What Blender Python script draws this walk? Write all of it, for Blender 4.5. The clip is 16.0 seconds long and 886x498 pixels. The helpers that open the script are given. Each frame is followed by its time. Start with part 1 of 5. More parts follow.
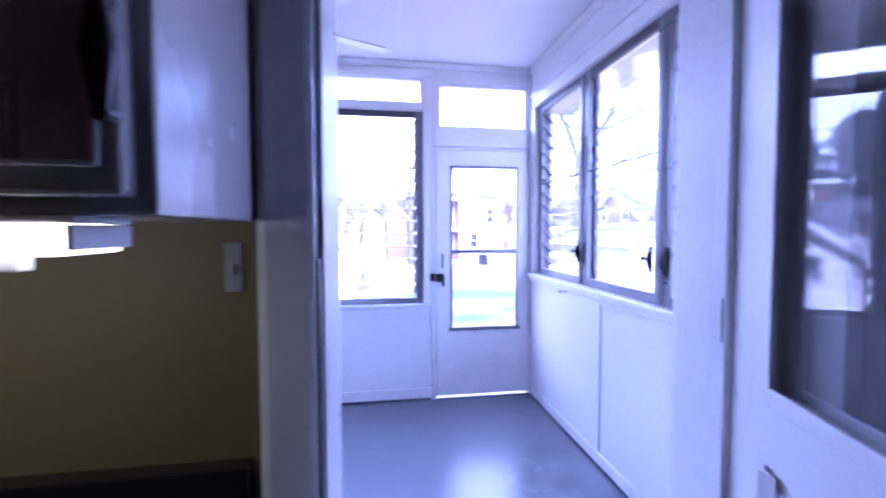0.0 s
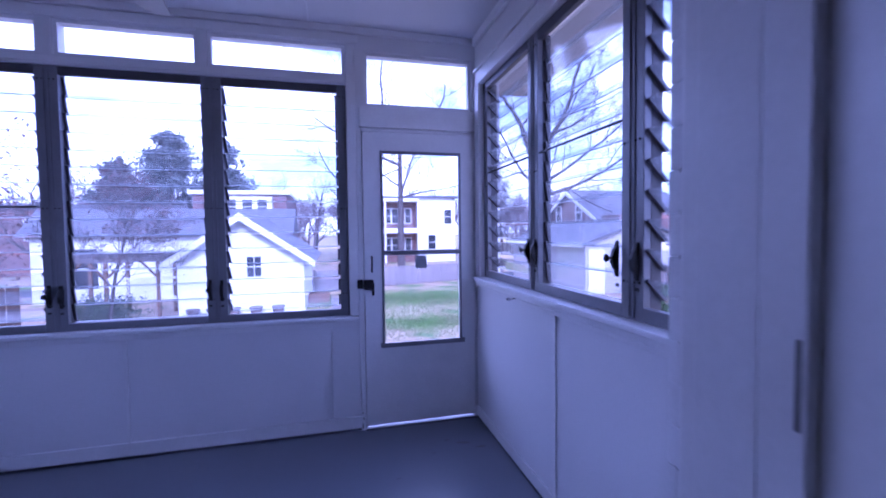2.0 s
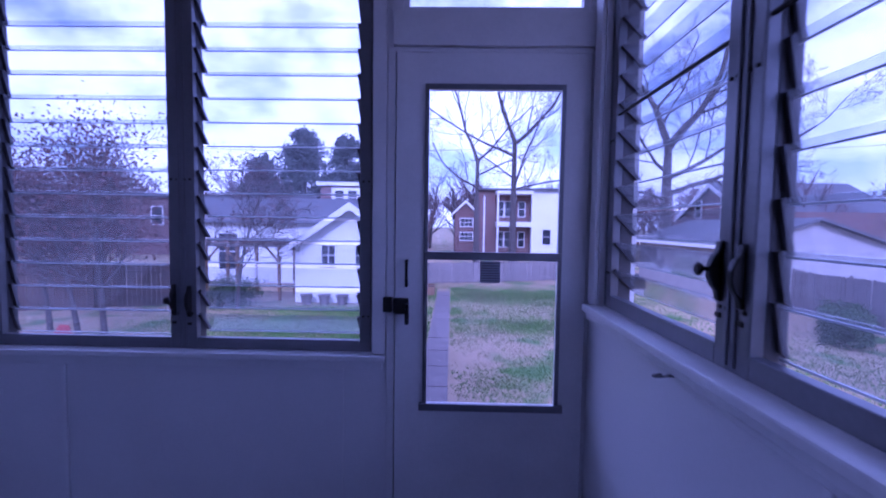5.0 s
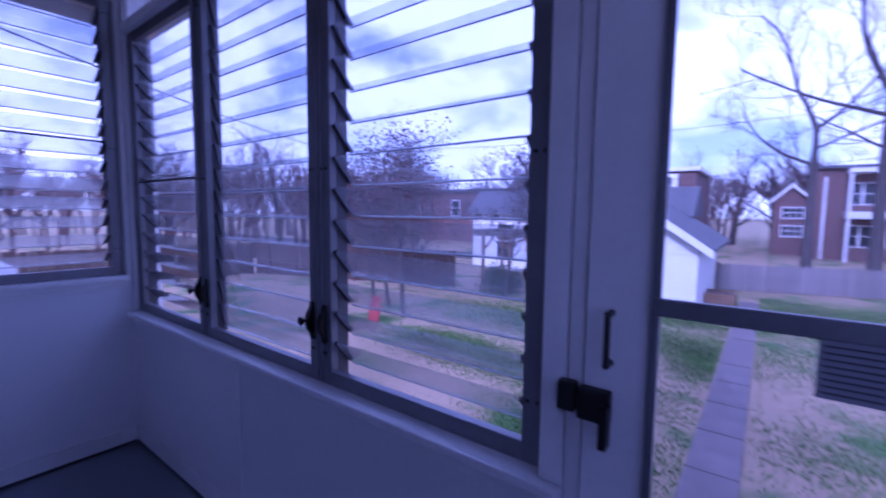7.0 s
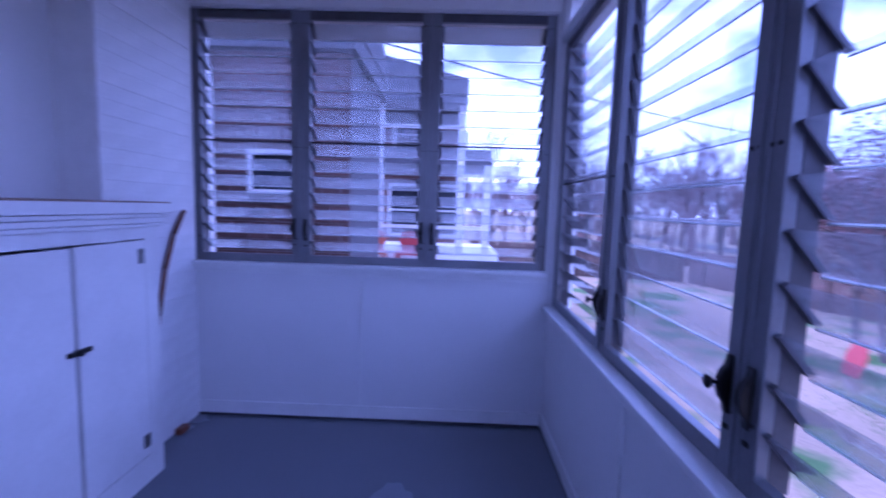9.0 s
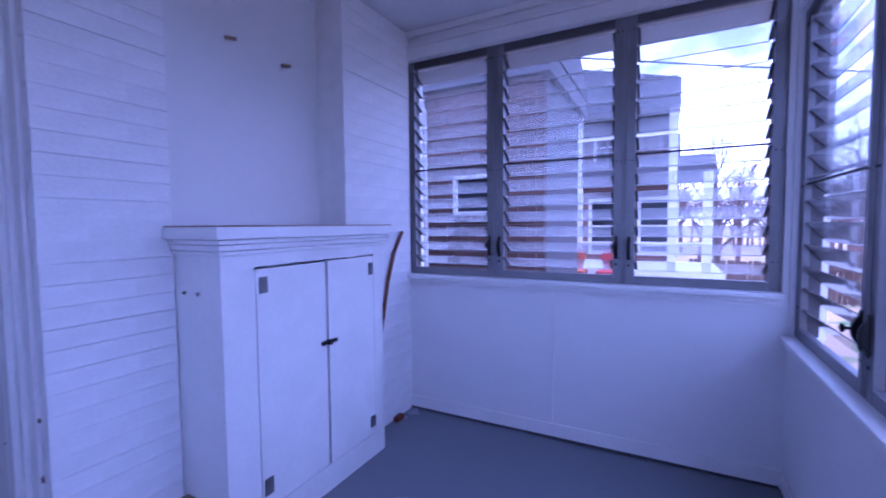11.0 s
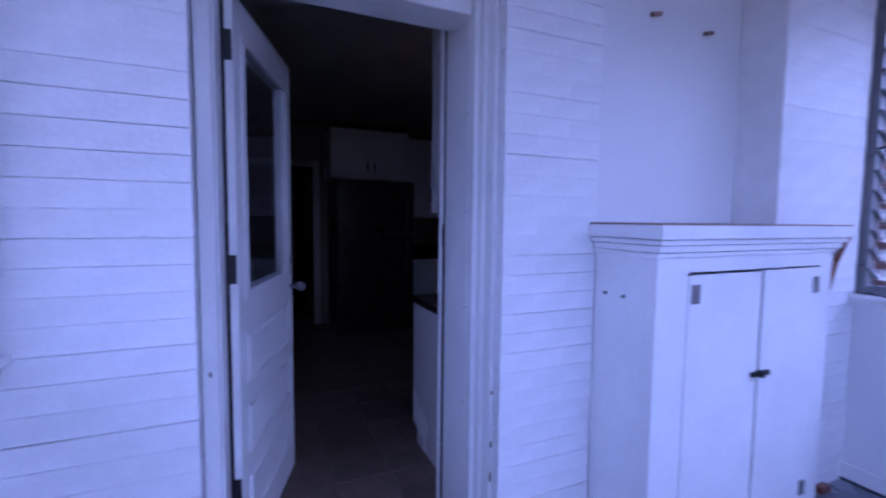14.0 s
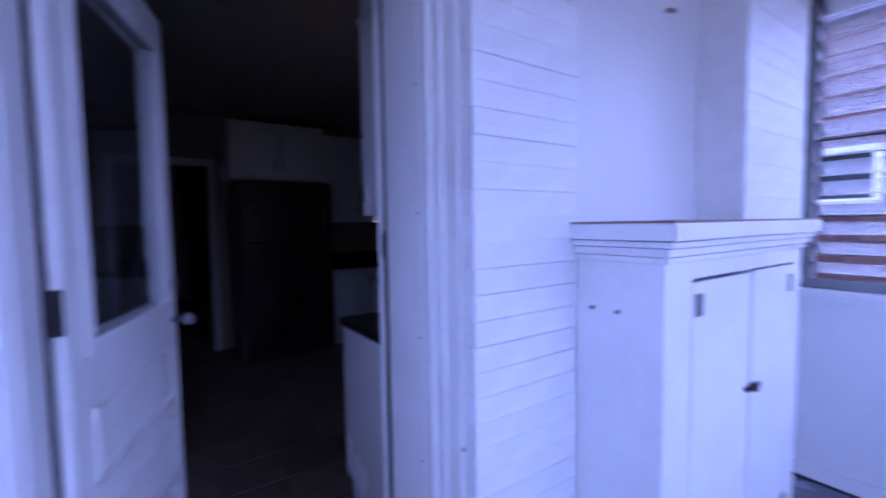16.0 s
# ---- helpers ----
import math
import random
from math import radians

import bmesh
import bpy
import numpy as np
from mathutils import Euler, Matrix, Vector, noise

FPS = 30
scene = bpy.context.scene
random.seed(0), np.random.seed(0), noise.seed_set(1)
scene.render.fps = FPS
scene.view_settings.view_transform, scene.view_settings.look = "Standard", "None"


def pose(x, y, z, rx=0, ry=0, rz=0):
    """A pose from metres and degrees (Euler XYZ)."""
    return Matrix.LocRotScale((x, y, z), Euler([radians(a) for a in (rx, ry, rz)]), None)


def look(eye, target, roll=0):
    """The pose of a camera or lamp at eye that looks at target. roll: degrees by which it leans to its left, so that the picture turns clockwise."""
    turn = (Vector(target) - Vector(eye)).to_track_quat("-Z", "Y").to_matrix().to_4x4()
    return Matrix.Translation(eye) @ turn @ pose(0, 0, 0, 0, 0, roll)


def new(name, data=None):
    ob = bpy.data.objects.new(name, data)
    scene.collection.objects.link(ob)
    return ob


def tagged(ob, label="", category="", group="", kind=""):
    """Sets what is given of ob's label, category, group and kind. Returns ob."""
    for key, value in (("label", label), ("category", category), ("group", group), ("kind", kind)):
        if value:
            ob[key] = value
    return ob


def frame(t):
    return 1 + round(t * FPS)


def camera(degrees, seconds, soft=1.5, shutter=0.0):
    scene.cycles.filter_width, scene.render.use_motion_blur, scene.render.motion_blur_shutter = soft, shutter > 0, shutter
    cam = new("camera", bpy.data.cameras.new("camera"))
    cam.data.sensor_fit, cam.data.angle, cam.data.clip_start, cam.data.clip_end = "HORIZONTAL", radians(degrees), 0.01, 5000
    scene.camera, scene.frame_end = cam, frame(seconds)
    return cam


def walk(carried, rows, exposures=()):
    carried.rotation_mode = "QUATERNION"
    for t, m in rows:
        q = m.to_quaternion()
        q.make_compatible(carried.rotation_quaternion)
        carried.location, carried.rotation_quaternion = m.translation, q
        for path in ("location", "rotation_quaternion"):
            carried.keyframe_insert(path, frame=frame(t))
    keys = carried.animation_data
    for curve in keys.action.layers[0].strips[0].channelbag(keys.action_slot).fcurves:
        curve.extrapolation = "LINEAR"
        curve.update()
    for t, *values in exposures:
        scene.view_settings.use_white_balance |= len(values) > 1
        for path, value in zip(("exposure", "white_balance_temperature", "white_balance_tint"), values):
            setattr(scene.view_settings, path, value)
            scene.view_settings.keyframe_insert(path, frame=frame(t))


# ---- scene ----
cam = camera(92.1, 16.0, soft=1.9, shutter=0.6)
PATH = [
    (0, (0.198, 0.187, 1.403), (0.504, 2.161, 1.316), -0.1),
    (0.5, (0.245, 0.225, 1.393), (0.789, 2.145, 1.266), -0.6),
    (1, (0.338, 0.298, 1.4), (0.836, 2.23, 1.376), 1.8),
    (1.5, (0.401, 0.441, 1.364), (0.862, 2.385, 1.275), 1.5),
    (2, (0.485, 0.684, 1.37), (0.975, 2.621, 1.29), -0.7),
    (2.5, (0.541, 0.883, 1.351), (0.845, 2.859, 1.278), 2.0),
    (3, (0.613, 1.068, 1.357), (0.729, 3.064, 1.31), 1.9),
    (3.2, (0.643, 1.134, 1.34), (0.72, 3.129, 1.236), 1.2),
    (5.5, (0.945, 2.097, 1.371), (0.833, 4.09, 1.259), 1.6),
    (6, (0.961, 2.346, 1.398), (0.633, 4.317, 1.33), 1.8),
    (6.5, (0.98, 2.614, 1.422), (0.146, 4.42, 1.222), -1.0),
    (7, (0.957, 2.784, 1.396), (-0.246, 4.373, 1.225), 0.7),
    (7.5, (0.847, 2.91, 1.365), (-0.61, 4.272, 1.223), 1.8),
    (8, (0.726, 2.96, 1.386), (-1.04, 3.89, 1.253), 1.6),
    (8.5, (0.661, 2.997, 1.383), (-1.273, 3.478, 1.216), 1.0),
    (9, (0.651, 3.048, 1.389), (-1.339, 3.008, 1.196), 1.8),
    (9.2, (0.639, 3.108, 1.376), (-1.339, 2.874, 1.199), 1.5),
    (11.3, (0.688, 3.122, 1.368), (-1.019, 2.09, 1.228), -0.3),
    (11.5, (0.681, 3.074, 1.384), (-0.971, 1.958, 1.221), -0.1),
    (12, (0.703, 3.01, 1.394), (-0.788, 1.687, 1.23), -0.1),
    (12.5, (0.745, 2.946, 1.393), (-0.563, 1.439, 1.25), 0.5),
    (13, (0.783, 2.861, 1.39), (-0.295, 1.183, 1.241), 1.1),
    (13.5, (0.828, 2.752, 1.389), (-0.071, 0.97, 1.252), 1.7),
    (14, (0.875, 2.649, 1.38), (0.099, 0.811, 1.241), 0.6),
    (14.5, (0.917, 2.539, 1.373), (0.387, 0.624, 1.153), 0.1),
    (15, (0.91, 2.386, 1.369), (0.411, 0.455, 1.221), -0.4),
    (15.5, (0.872, 2.278, 1.381), (0.218, 0.393, 1.253), -1.0),
    (16, (0.798, 2.222, 1.379), (-0.325, 0.572, 1.256), -0.9),
]

# ---- exposure ----
# (seconds, stops, kelvin, tint)
EXPO = [(0.0, 3.20, 4400, 51), (0.6, 2.65, 4380, 52), (1.0, 2.38, 4370, 53), (1.5, 1.78, 4350, 54), (2.5, 0.94, 4290, 58), (3.2, 0.54, 4250, 61), (5.5, 0.24, 4280, 67), (7.0, 0.08, 4260, 67), (8.0, 0.42, 4210, 64),
        (9.0, 0.97, 4140, 59), (11.5, 1.44, 4300, 55), (12.5, 1.36, 4270, 52), (14.0, 1.80, 4310, 50), (16.0, 2.20, 4340, 51)]
walk(cam, [(t, look(e, g, r)) for t, e, g, r in PATH], EXPO)

# ---- world and sun ----
world = bpy.data.worlds.new("sky")
scene.world = world
world.use_nodes = True
wn, wl = world.node_tree.nodes, world.node_tree.links
wn.clear()
sky = wn.new("ShaderNodeTexSky")
sky.sky_type, sky.sun_disc = "NISHITA", False
sky.sun_elevation, sky.sun_rotation = radians(34), radians(180)
wco = wn.new("ShaderNodeTexCoord")
wmap = wn.new("ShaderNodeMapping")
wmap.inputs["Scale"].default_value = (1.0, 1.0, 1.8)
wnoise = wn.new("ShaderNodeTexNoise")
wnoise.inputs["Scale"].default_value = 2.9
wnoise.inputs["Detail"].default_value = 7
wnoise.inputs["Roughness"].default_value = 0.55
wramp = wn.new("ShaderNodeValToRGB")
wramp.color_ramp.elements[0].color = (0.22, 0.22, 0.22, 1)
wramp.color_ramp.elements[0].position, wramp.color_ramp.elements[1].position = 0.40, 0.53
wmix = wn.new("ShaderNodeMix")
wmix.data_type = "RGBA"
wmix.inputs["B"].default_value = (13.0, 13.1, 13.4, 1)
wbg = wn.new("ShaderNodeBackground")
wbg.inputs["Strength"].default_value = 0.12
wout = wn.new("ShaderNodeOutputWorld")
wl.new(wco.outputs["Generated"], wmap.inputs["Vector"])
wl.new(wmap.outputs["Vector"], wnoise.inputs["Vector"])
wl.new(wnoise.outputs["Fac"], wramp.inputs["Fac"])
wl.new(wramp.outputs["Color"], wmix.inputs["Factor"])
wl.new(sky.outputs["Color"], wmix.inputs["A"])
wl.new(wmix.outputs["Result"], wbg.inputs["Color"])
wl.new(wbg.outputs["Background"], wout.inputs["Surface"])

sun = new("sun", bpy.data.lights.new("sun", "SUN"))
sun.data.energy, sun.data.angle, sun.data.color = 2.2, radians(12), (1.0, 0.95, 0.88)
sun.matrix_basis = look((0.3, -20, 13), (0, 0, 0))


# ---- materials ----
def material(name, base, rough=0.5, metal=0.0, vary=0.12, scale=3.0, fine=45.0, bump=0.15, second=None, random_vary=0.0, stretch=(1, 1, 1), spots=0.5, gloss_vary=0.1, soft=0.15):
    """Principled surface, varied at two scales; second: the colour of broad patches; random_vary: from piece to piece."""
    m = bpy.data.materials.new(name)
    m.use_nodes = True
    n, l = m.node_tree.nodes, m.node_tree.links
    p = n["Principled BSDF"]
    co = n.new("ShaderNodeTexCoord")
    mp = n.new("ShaderNodeMapping")
    mp.inputs["Scale"].default_value = stretch
    l.new(co.outputs["Object"], mp.inputs["Vector"])
    broad, small = n.new("ShaderNodeTexNoise"), n.new("ShaderNodeTexNoise")
    broad.inputs["Scale"].default_value, broad.inputs["Detail"].default_value = scale, 5
    small.inputs["Scale"].default_value, small.inputs["Detail"].default_value = fine, 3
    for x in (broad, small):
        l.new(mp.outputs["Vector"], x.inputs["Vector"])
    ramp = n.new("ShaderNodeValToRGB")
    ramp.color_ramp.elements[0].position, ramp.color_ramp.elements[1].position = spots - soft, spots + soft
    dark = second or tuple(c * (1 - vary) for c in base)
    ramp.color_ramp.elements[0].color, ramp.color_ramp.elements[1].color = (*dark, 1), (*base, 1)
    l.new(broad.outputs["Fac"], ramp.inputs["Fac"])
    mix = n.new("ShaderNodeMix")
    mix.data_type, mix.blend_type = "RGBA", "MULTIPLY"
    mix.inputs["Factor"].default_value = min(1.0, vary * 1.5)
    l.new(ramp.outputs["Color"], mix.inputs["A"])
    l.new(small.outputs["Fac"], mix.inputs["B"])
    last = mix.outputs["Result"]
    if random_vary:
        info, hsv, mr = n.new("ShaderNodeObjectInfo"), n.new("ShaderNodeHueSaturation"), n.new("ShaderNodeMapRange")
        mr.inputs["To Min"].default_value, mr.inputs["To Max"].default_value = 1 - random_vary, 1 + random_vary
        l.new(info.outputs["Random"], mr.inputs["Value"])
        l.new(mr.outputs["Result"], hsv.inputs["Value"])
        l.new(last, hsv.inputs["Color"])
        last = hsv.outputs["Color"]
    l.new(last, p.inputs["Base Color"])
    rr = n.new("ShaderNodeMapRange")
    rr.inputs["To Min"].default_value, rr.inputs["To Max"].default_value = max(0.03, rough - gloss_vary), min(1, rough + gloss_vary)
    l.new(broad.outputs["Fac"], rr.inputs["Value"])
    l.new(rr.outputs["Result"], p.inputs["Roughness"])
    p.inputs["Metallic"].default_value = metal
    if bump:
        b = n.new("ShaderNodeBump")
        b.inputs["Strength"].default_value, b.inputs["Distance"].default_value = bump, 0.004
        l.new(small.outputs["Fac"], b.inputs["Height"])
        l.new(b.outputs["Normal"], p.inputs["Normal"])
    return m


def glass_material(name, tint=(0.97, 0.985, 0.99), rough=0.02, dirt=0.04, gain=1.0, through_dust=0.0, uneven=0.65):
    """A thin pane: clear, with a Fresnel gloss and a film of dust."""
    m = bpy.data.materials.new(name)
    m.use_nodes = True
    n, l = m.node_tree.nodes, m.node_tree.links
    n.remove(n["Principled BSDF"])
    out = n["Material Output"]
    clear, gloss, film = n.new("ShaderNodeBsdfTransparent"), n.new("ShaderNodeBsdfGlossy"), n.new("ShaderNodeBsdfDiffuse")
    clear.inputs["Color"].default_value = (*tint, 1)
    gloss.inputs["Roughness"].default_value = rough
    film.inputs["Color"].default_value = (0.75, 0.77, 0.8, 1)
    fr = n.new("ShaderNodeLayerWeight")
    power, mul = n.new("ShaderNodeMath"), n.new("ShaderNodeMath")
    power.operation, power.inputs[1].default_value = "POWER", 4.5
    mul.operation, mul.use_clamp = "MULTIPLY_ADD", True
    mul.inputs[1].default_value, mul.inputs[2].default_value = 0.7 * gain, 0.03 * gain
    co, noi, mr = n.new("ShaderNodeTexCoord"), n.new("ShaderNodeTexNoise"), n.new("ShaderNodeMapRange")
    noi.inputs["Scale"].default_value, noi.inputs["Detail"].default_value = 9, 6
    mr.inputs["From Min"].default_value, mr.inputs["From Max"].default_value = 0.35, 0.75
    mr.inputs["To Min"].default_value, mr.inputs["To Max"].default_value = dirt * (1 - uneven), dirt * (1 + uneven)
    m1, m2 = n.new("ShaderNodeMixShader"), n.new("ShaderNodeMixShader")
    veil, dust = n.new("ShaderNodeBsdfTranslucent"), n.new("ShaderNodeMixShader")
    veil.inputs["Color"].default_value = (0.8, 0.82, 0.85, 1)
    dust.inputs["Fac"].default_value = through_dust
    l.new(film.outputs["BSDF"], dust.inputs[1])
    l.new(veil.outputs["BSDF"], dust.inputs[2])
    l.new(co.outputs["Object"], noi.inputs["Vector"])
    l.new(noi.outputs["Fac"], mr.inputs["Value"])
    l.new(fr.outputs["Facing"], power.inputs[0])
    l.new(power.outputs["Value"], mul.inputs[0])
    l.new(mr.outputs["Result"], m1.inputs["Fac"])
    l.new(clear.outputs["BSDF"], m1.inputs[1])
    l.new(dust.outputs["Shader"], m1.inputs[2])
    l.new(mul.outputs["Value"], m2.inputs["Fac"])
    l.new(m1.outputs["Shader"], m2.inputs[1])
    l.new(gloss.outputs["BSDF"], m2.inputs[2])
    l.new(m2.outputs["Shader"], out.inputs["Surface"])
    return m


def glow_material(name, color, strength):
    m = bpy.data.materials.new(name)
    m.use_nodes = True
    p = m.node_tree.nodes["Principled BSDF"]
    p.inputs["Base Color"].default_value = (*color, 1)
    p.inputs["Emission Color"].default_value = (*color, 1)
    p.inputs["Emission Strength"].default_value = strength
    return m


WHITE = material("white_wall_paint", (0.75, 0.75, 0.75), 0.42, vary=0.05, scale=1.6, fine=90, bump=0.05)
TRIM = material("white_trim_paint", (0.80, 0.80, 0.79), 0.36, vary=0.07, scale=5, fine=60, bump=0.06)
CEIL = material("white_ceiling_paint", (0.73, 0.73, 0.73), 0.55, vary=0.05, scale=1.2, fine=70, bump=0.06)
BRICKWHITE = material("painted_brick", (0.80, 0.80, 0.80), 0.45, vary=0.07, scale=9, fine=70, bump=0.35, random_vary=0.025)
MORTAR = material("painted_mortar", (0.79, 0.79, 0.79), 0.5, vary=0.06, scale=12, fine=80, bump=0.15)
FLOORGREY = material("grey_floor_paint", (0.155, 0.17, 0.195), 0.27, vary=0.02, scale=1.3, fine=120, bump=0.04, gloss_vary=0.015)
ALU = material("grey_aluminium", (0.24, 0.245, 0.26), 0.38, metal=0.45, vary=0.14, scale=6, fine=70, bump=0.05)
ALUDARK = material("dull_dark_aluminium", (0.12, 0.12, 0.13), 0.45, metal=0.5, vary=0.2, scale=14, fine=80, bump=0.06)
BLACKMETAL = material("black_metal", (0.015, 0.015, 0.016), 0.4, metal=0.4, vary=0.2, scale=20, fine=90, bump=0.05)
# colours the floor scuffs, and the strip painted as shade below the baseboards
SCUFFSHADE = material("dark_scuff_and_gap_shade", (0.07, 0.075, 0.085), 0.5, vary=0.3, scale=20, fine=90, bump=0.1)
CHIP = material("bare_brown_chip", (0.20, 0.14, 0.11), 0.7, vary=0.3, scale=20, fine=90, bump=0.2)
STEEL = material("tarnished_steel", (0.25, 0.25, 0.26), 0.4, metal=0.7, vary=0.25, scale=25, fine=120, bump=0.08)
CHROME = material("bright_steel", (0.6, 0.6, 0.6), 0.2, metal=1.0, vary=0.05, scale=20, fine=90, bump=0)
LOUVRE = glass_material("louver_glass", (0.88, 0.90, 0.92), 0.07, 0.06, 2.2, 0.5, 0.3)
DUSTYLOUVRE = glass_material("dusty_louver_glass", (0.93, 0.95, 0.96), 0.07, 0.20, 2.0, 0.8, 0.10)
PANE = glass_material("window_glass", (0.94, 0.95, 0.955), 0.01, 0.02)
DARKPANE = glass_material("door_glass", (0.92, 0.93, 0.94), 0.01, 0.015, 1.8)
STICKBROWN = material("varnished_red_brown_wood", (0.22, 0.075, 0.035), 0.35, vary=0.3, scale=4, fine=40, bump=0.1, stretch=(8, 8, 1))
RAWWOOD = material("bare_plywood", (0.32, 0.22, 0.15), 0.65, vary=0.25, scale=5, fine=50, bump=0.2, stretch=(1, 9, 1))
OLIVE = material("olive_wall_paint", (0.15, 0.125, 0.05), 0.5, vary=0.08, scale=2, fine=70, bump=0.08)
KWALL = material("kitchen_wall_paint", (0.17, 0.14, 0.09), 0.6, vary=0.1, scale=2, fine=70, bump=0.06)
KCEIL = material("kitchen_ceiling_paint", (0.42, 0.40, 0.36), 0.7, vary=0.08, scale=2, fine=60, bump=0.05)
KCAB = material("off_white_cabinet_paint", (0.68, 0.66, 0.64), 0.25, vary=0.06, scale=3, fine=60, bump=0.03)
COUNTER = material("black_laminate", (0.018, 0.017, 0.017), 0.22, vary=0.3, scale=30, fine=160, bump=0.03)
FRIDGE = material("black_enamel", (0.010, 0.010, 0.011), 0.3, vary=0.1, scale=8, fine=140, bump=0.03)
TILE = material("brown_floor_tile", (0.20, 0.155, 0.12), 0.38, vary=0.3, scale=6, fine=60, bump=0.12, random_vary=0.2)
GROUT = material("dark_grout", (0.05, 0.04, 0.035), 0.9, vary=0.2, scale=12, fine=90, bump=0.2)
DOORBROWN = material("brown_door_wood", (0.13, 0.055, 0.025), 0.4, vary=0.25, scale=4, fine=30, bump=0.1, stretch=(8, 8, 1))
PLASTICWHITE = material("white_plastic", (0.75, 0.75, 0.73), 0.35, vary=0.03, scale=10, fine=50, bump=0)
GLOBE = material("frosted_glass_globe", (0.85, 0.86, 0.88), 0.2, vary=0.03, scale=8, fine=40, bump=0)
TUBE = glow_material("fluorescent_tube", (1.0, 0.86, 0.42), 0.6)
BULB = glow_material("warm_bulb", (1.0, 0.36, 0.18), 2.2)
LABELGREY = material("grey_paper_label", (0.30, 0.31, 0.34), 0.6, vary=0.06, scale=15, fine=80, bump=0)
LABELINK = material("dark_label_ink", (0.07, 0.07, 0.09), 0.6, vary=0.05, scale=15, fine=80, bump=0)
# outdoors
GRASS = material("patchy_spring_grass", (0.075, 0.15, 0.035), 0.95, vary=0.35, scale=0.75, fine=14, bump=0.9, second=(0.37, 0.275, 0.175), spots=0.585, soft=0.06)
BLADES = material("grass_blades", (0.12, 0.26, 0.05), 0.8, vary=0.4, scale=0.7, fine=9, bump=0)
CONCRETE = material("weathered_concrete", (0.205, 0.17, 0.165), 0.85, vary=0.3, scale=2.2, fine=40, bump=0.35, random_vary=0.08)
ASPHALT = material("grey_asphalt", (0.055, 0.055, 0.058), 0.9, vary=0.2, scale=1.2, fine=60, bump=0.4)
SIDING = material("white_lap_siding", (0.78, 0.78, 0.77), 0.5, vary=0.08, scale=1.5, fine=30, bump=0.1)
BEIGE = material("beige_siding", (0.44, 0.41, 0.39), 0.6, vary=0.1, scale=1.5, fine=30, bump=0.1)
ENDWALL = material("grey_render", (0.085, 0.082, 0.092), 0.8, vary=0.2, scale=2, fine=30, bump=0.2)
SHINGLE = material("grey_shingle", (0.15, 0.15, 0.165), 0.85, vary=0.3, scale=5, fine=25, bump=0.6)
def coursed_brick(name, base, other, mortar, scale):
    """Brickwork of walls too far to pick apart."""
    m = material(name, base, 0.8, vary=0.2, scale=3, fine=20, bump=0.2)
    n, l = m.node_tree.nodes, m.node_tree.links
    p = n["Principled BSDF"]
    co, sep, add, com, br = n.new("ShaderNodeTexCoord"), n.new("ShaderNodeSeparateXYZ"), n.new("ShaderNodeMath"), n.new("ShaderNodeCombineXYZ"), n.new("ShaderNodeTexBrick")
    l.new(co.outputs["Object"], sep.inputs["Vector"])
    l.new(sep.outputs["X"], add.inputs[0])
    l.new(sep.outputs["Y"], add.inputs[1])
    l.new(add.outputs["Value"], com.inputs["X"])
    l.new(sep.outputs["Z"], com.inputs["Y"])
    l.new(com.outputs["Vector"], br.inputs["Vector"])
    br.inputs["Scale"].default_value, br.inputs["Mortar Size"].default_value = scale, 0.03
    br.inputs["Color1"].default_value, br.inputs["Color2"].default_value, br.inputs["Mortar"].default_value = (*base, 1), (*other, 1), (*mortar, 1)
    br.inputs["Brick Width"].default_value, br.inputs["Row Height"].default_value = 0.63, 0.225
    mix = n.new("ShaderNodeMix")
    mix.data_type, mix.blend_type = "RGBA", "MULTIPLY"
    mix.inputs["Factor"].default_value = 0.35
    l.new(br.outputs["Color"], mix.inputs["A"])
    l.new(n["Noise Texture"].outputs["Fac"], mix.inputs["B"])
    l.new(mix.outputs["Result"], p.inputs["Base Color"])
    return m


REDBRICK = coursed_brick("far_red_brick", (0.20, 0.083, 0.066), (0.145, 0.062, 0.052), (0.24, 0.21, 0.2), 3.0)
BRICKPIECE = material("red_brown_brick", (0.15, 0.082, 0.068), 0.8, vary=0.28, scale=8, fine=45, bump=0.4, random_vary=0.28)
GREYMORTAR = material("grey_mortar", (0.36, 0.33, 0.31), 0.9, vary=0.15, scale=9, fine=60, bump=0.4)
FENCE = material("weathered_fence_wood", (0.29, 0.255, 0.25), 0.85, vary=0.3, scale=2.5, fine=25, bump=0.4, random_vary=0.15, stretch=(5, 5, 1))
BROWNFENCE = material("brown_fence_wood", (0.13, 0.085, 0.07), 0.85, vary=0.3, scale=2.5, fine=25, bump=0.4, random_vary=0.15, stretch=(5, 5, 1))
DARKWINDOW = material("dark_window_glass", (0.035, 0.04, 0.05), 0.08, vary=0.2, scale=2, fine=10, bump=0)
BARK = material("grey_bark", (0.12, 0.10, 0.095), 0.9, vary=0.35, scale=6, fine=25, bump=0.8, stretch=(1, 1, 0.25))
TWIG = material("brown_twigs", (0.20, 0.13, 0.125), 0.9, vary=0.3, scale=6, fine=25, bump=0.2)
NEEDLE = material("conifer_needles", (0.11, 0.135, 0.12), 0.8, vary=0.4, scale=1.2, fine=8, bump=0)
LEAF = material("bush_leaves", (0.05, 0.095, 0.03), 0.7, vary=0.4, scale=3, fine=14, bump=0)
DRYLEAF = material("dry_brown_leaves", (0.17, 0.078, 0.068), 0.8, vary=0.4, scale=3, fine=14, bump=0)
REDPLASTIC = material("red_plastic", (0.42, 0.07, 0.07), 0.4, vary=0.12, scale=4, fine=30, bump=0.04)
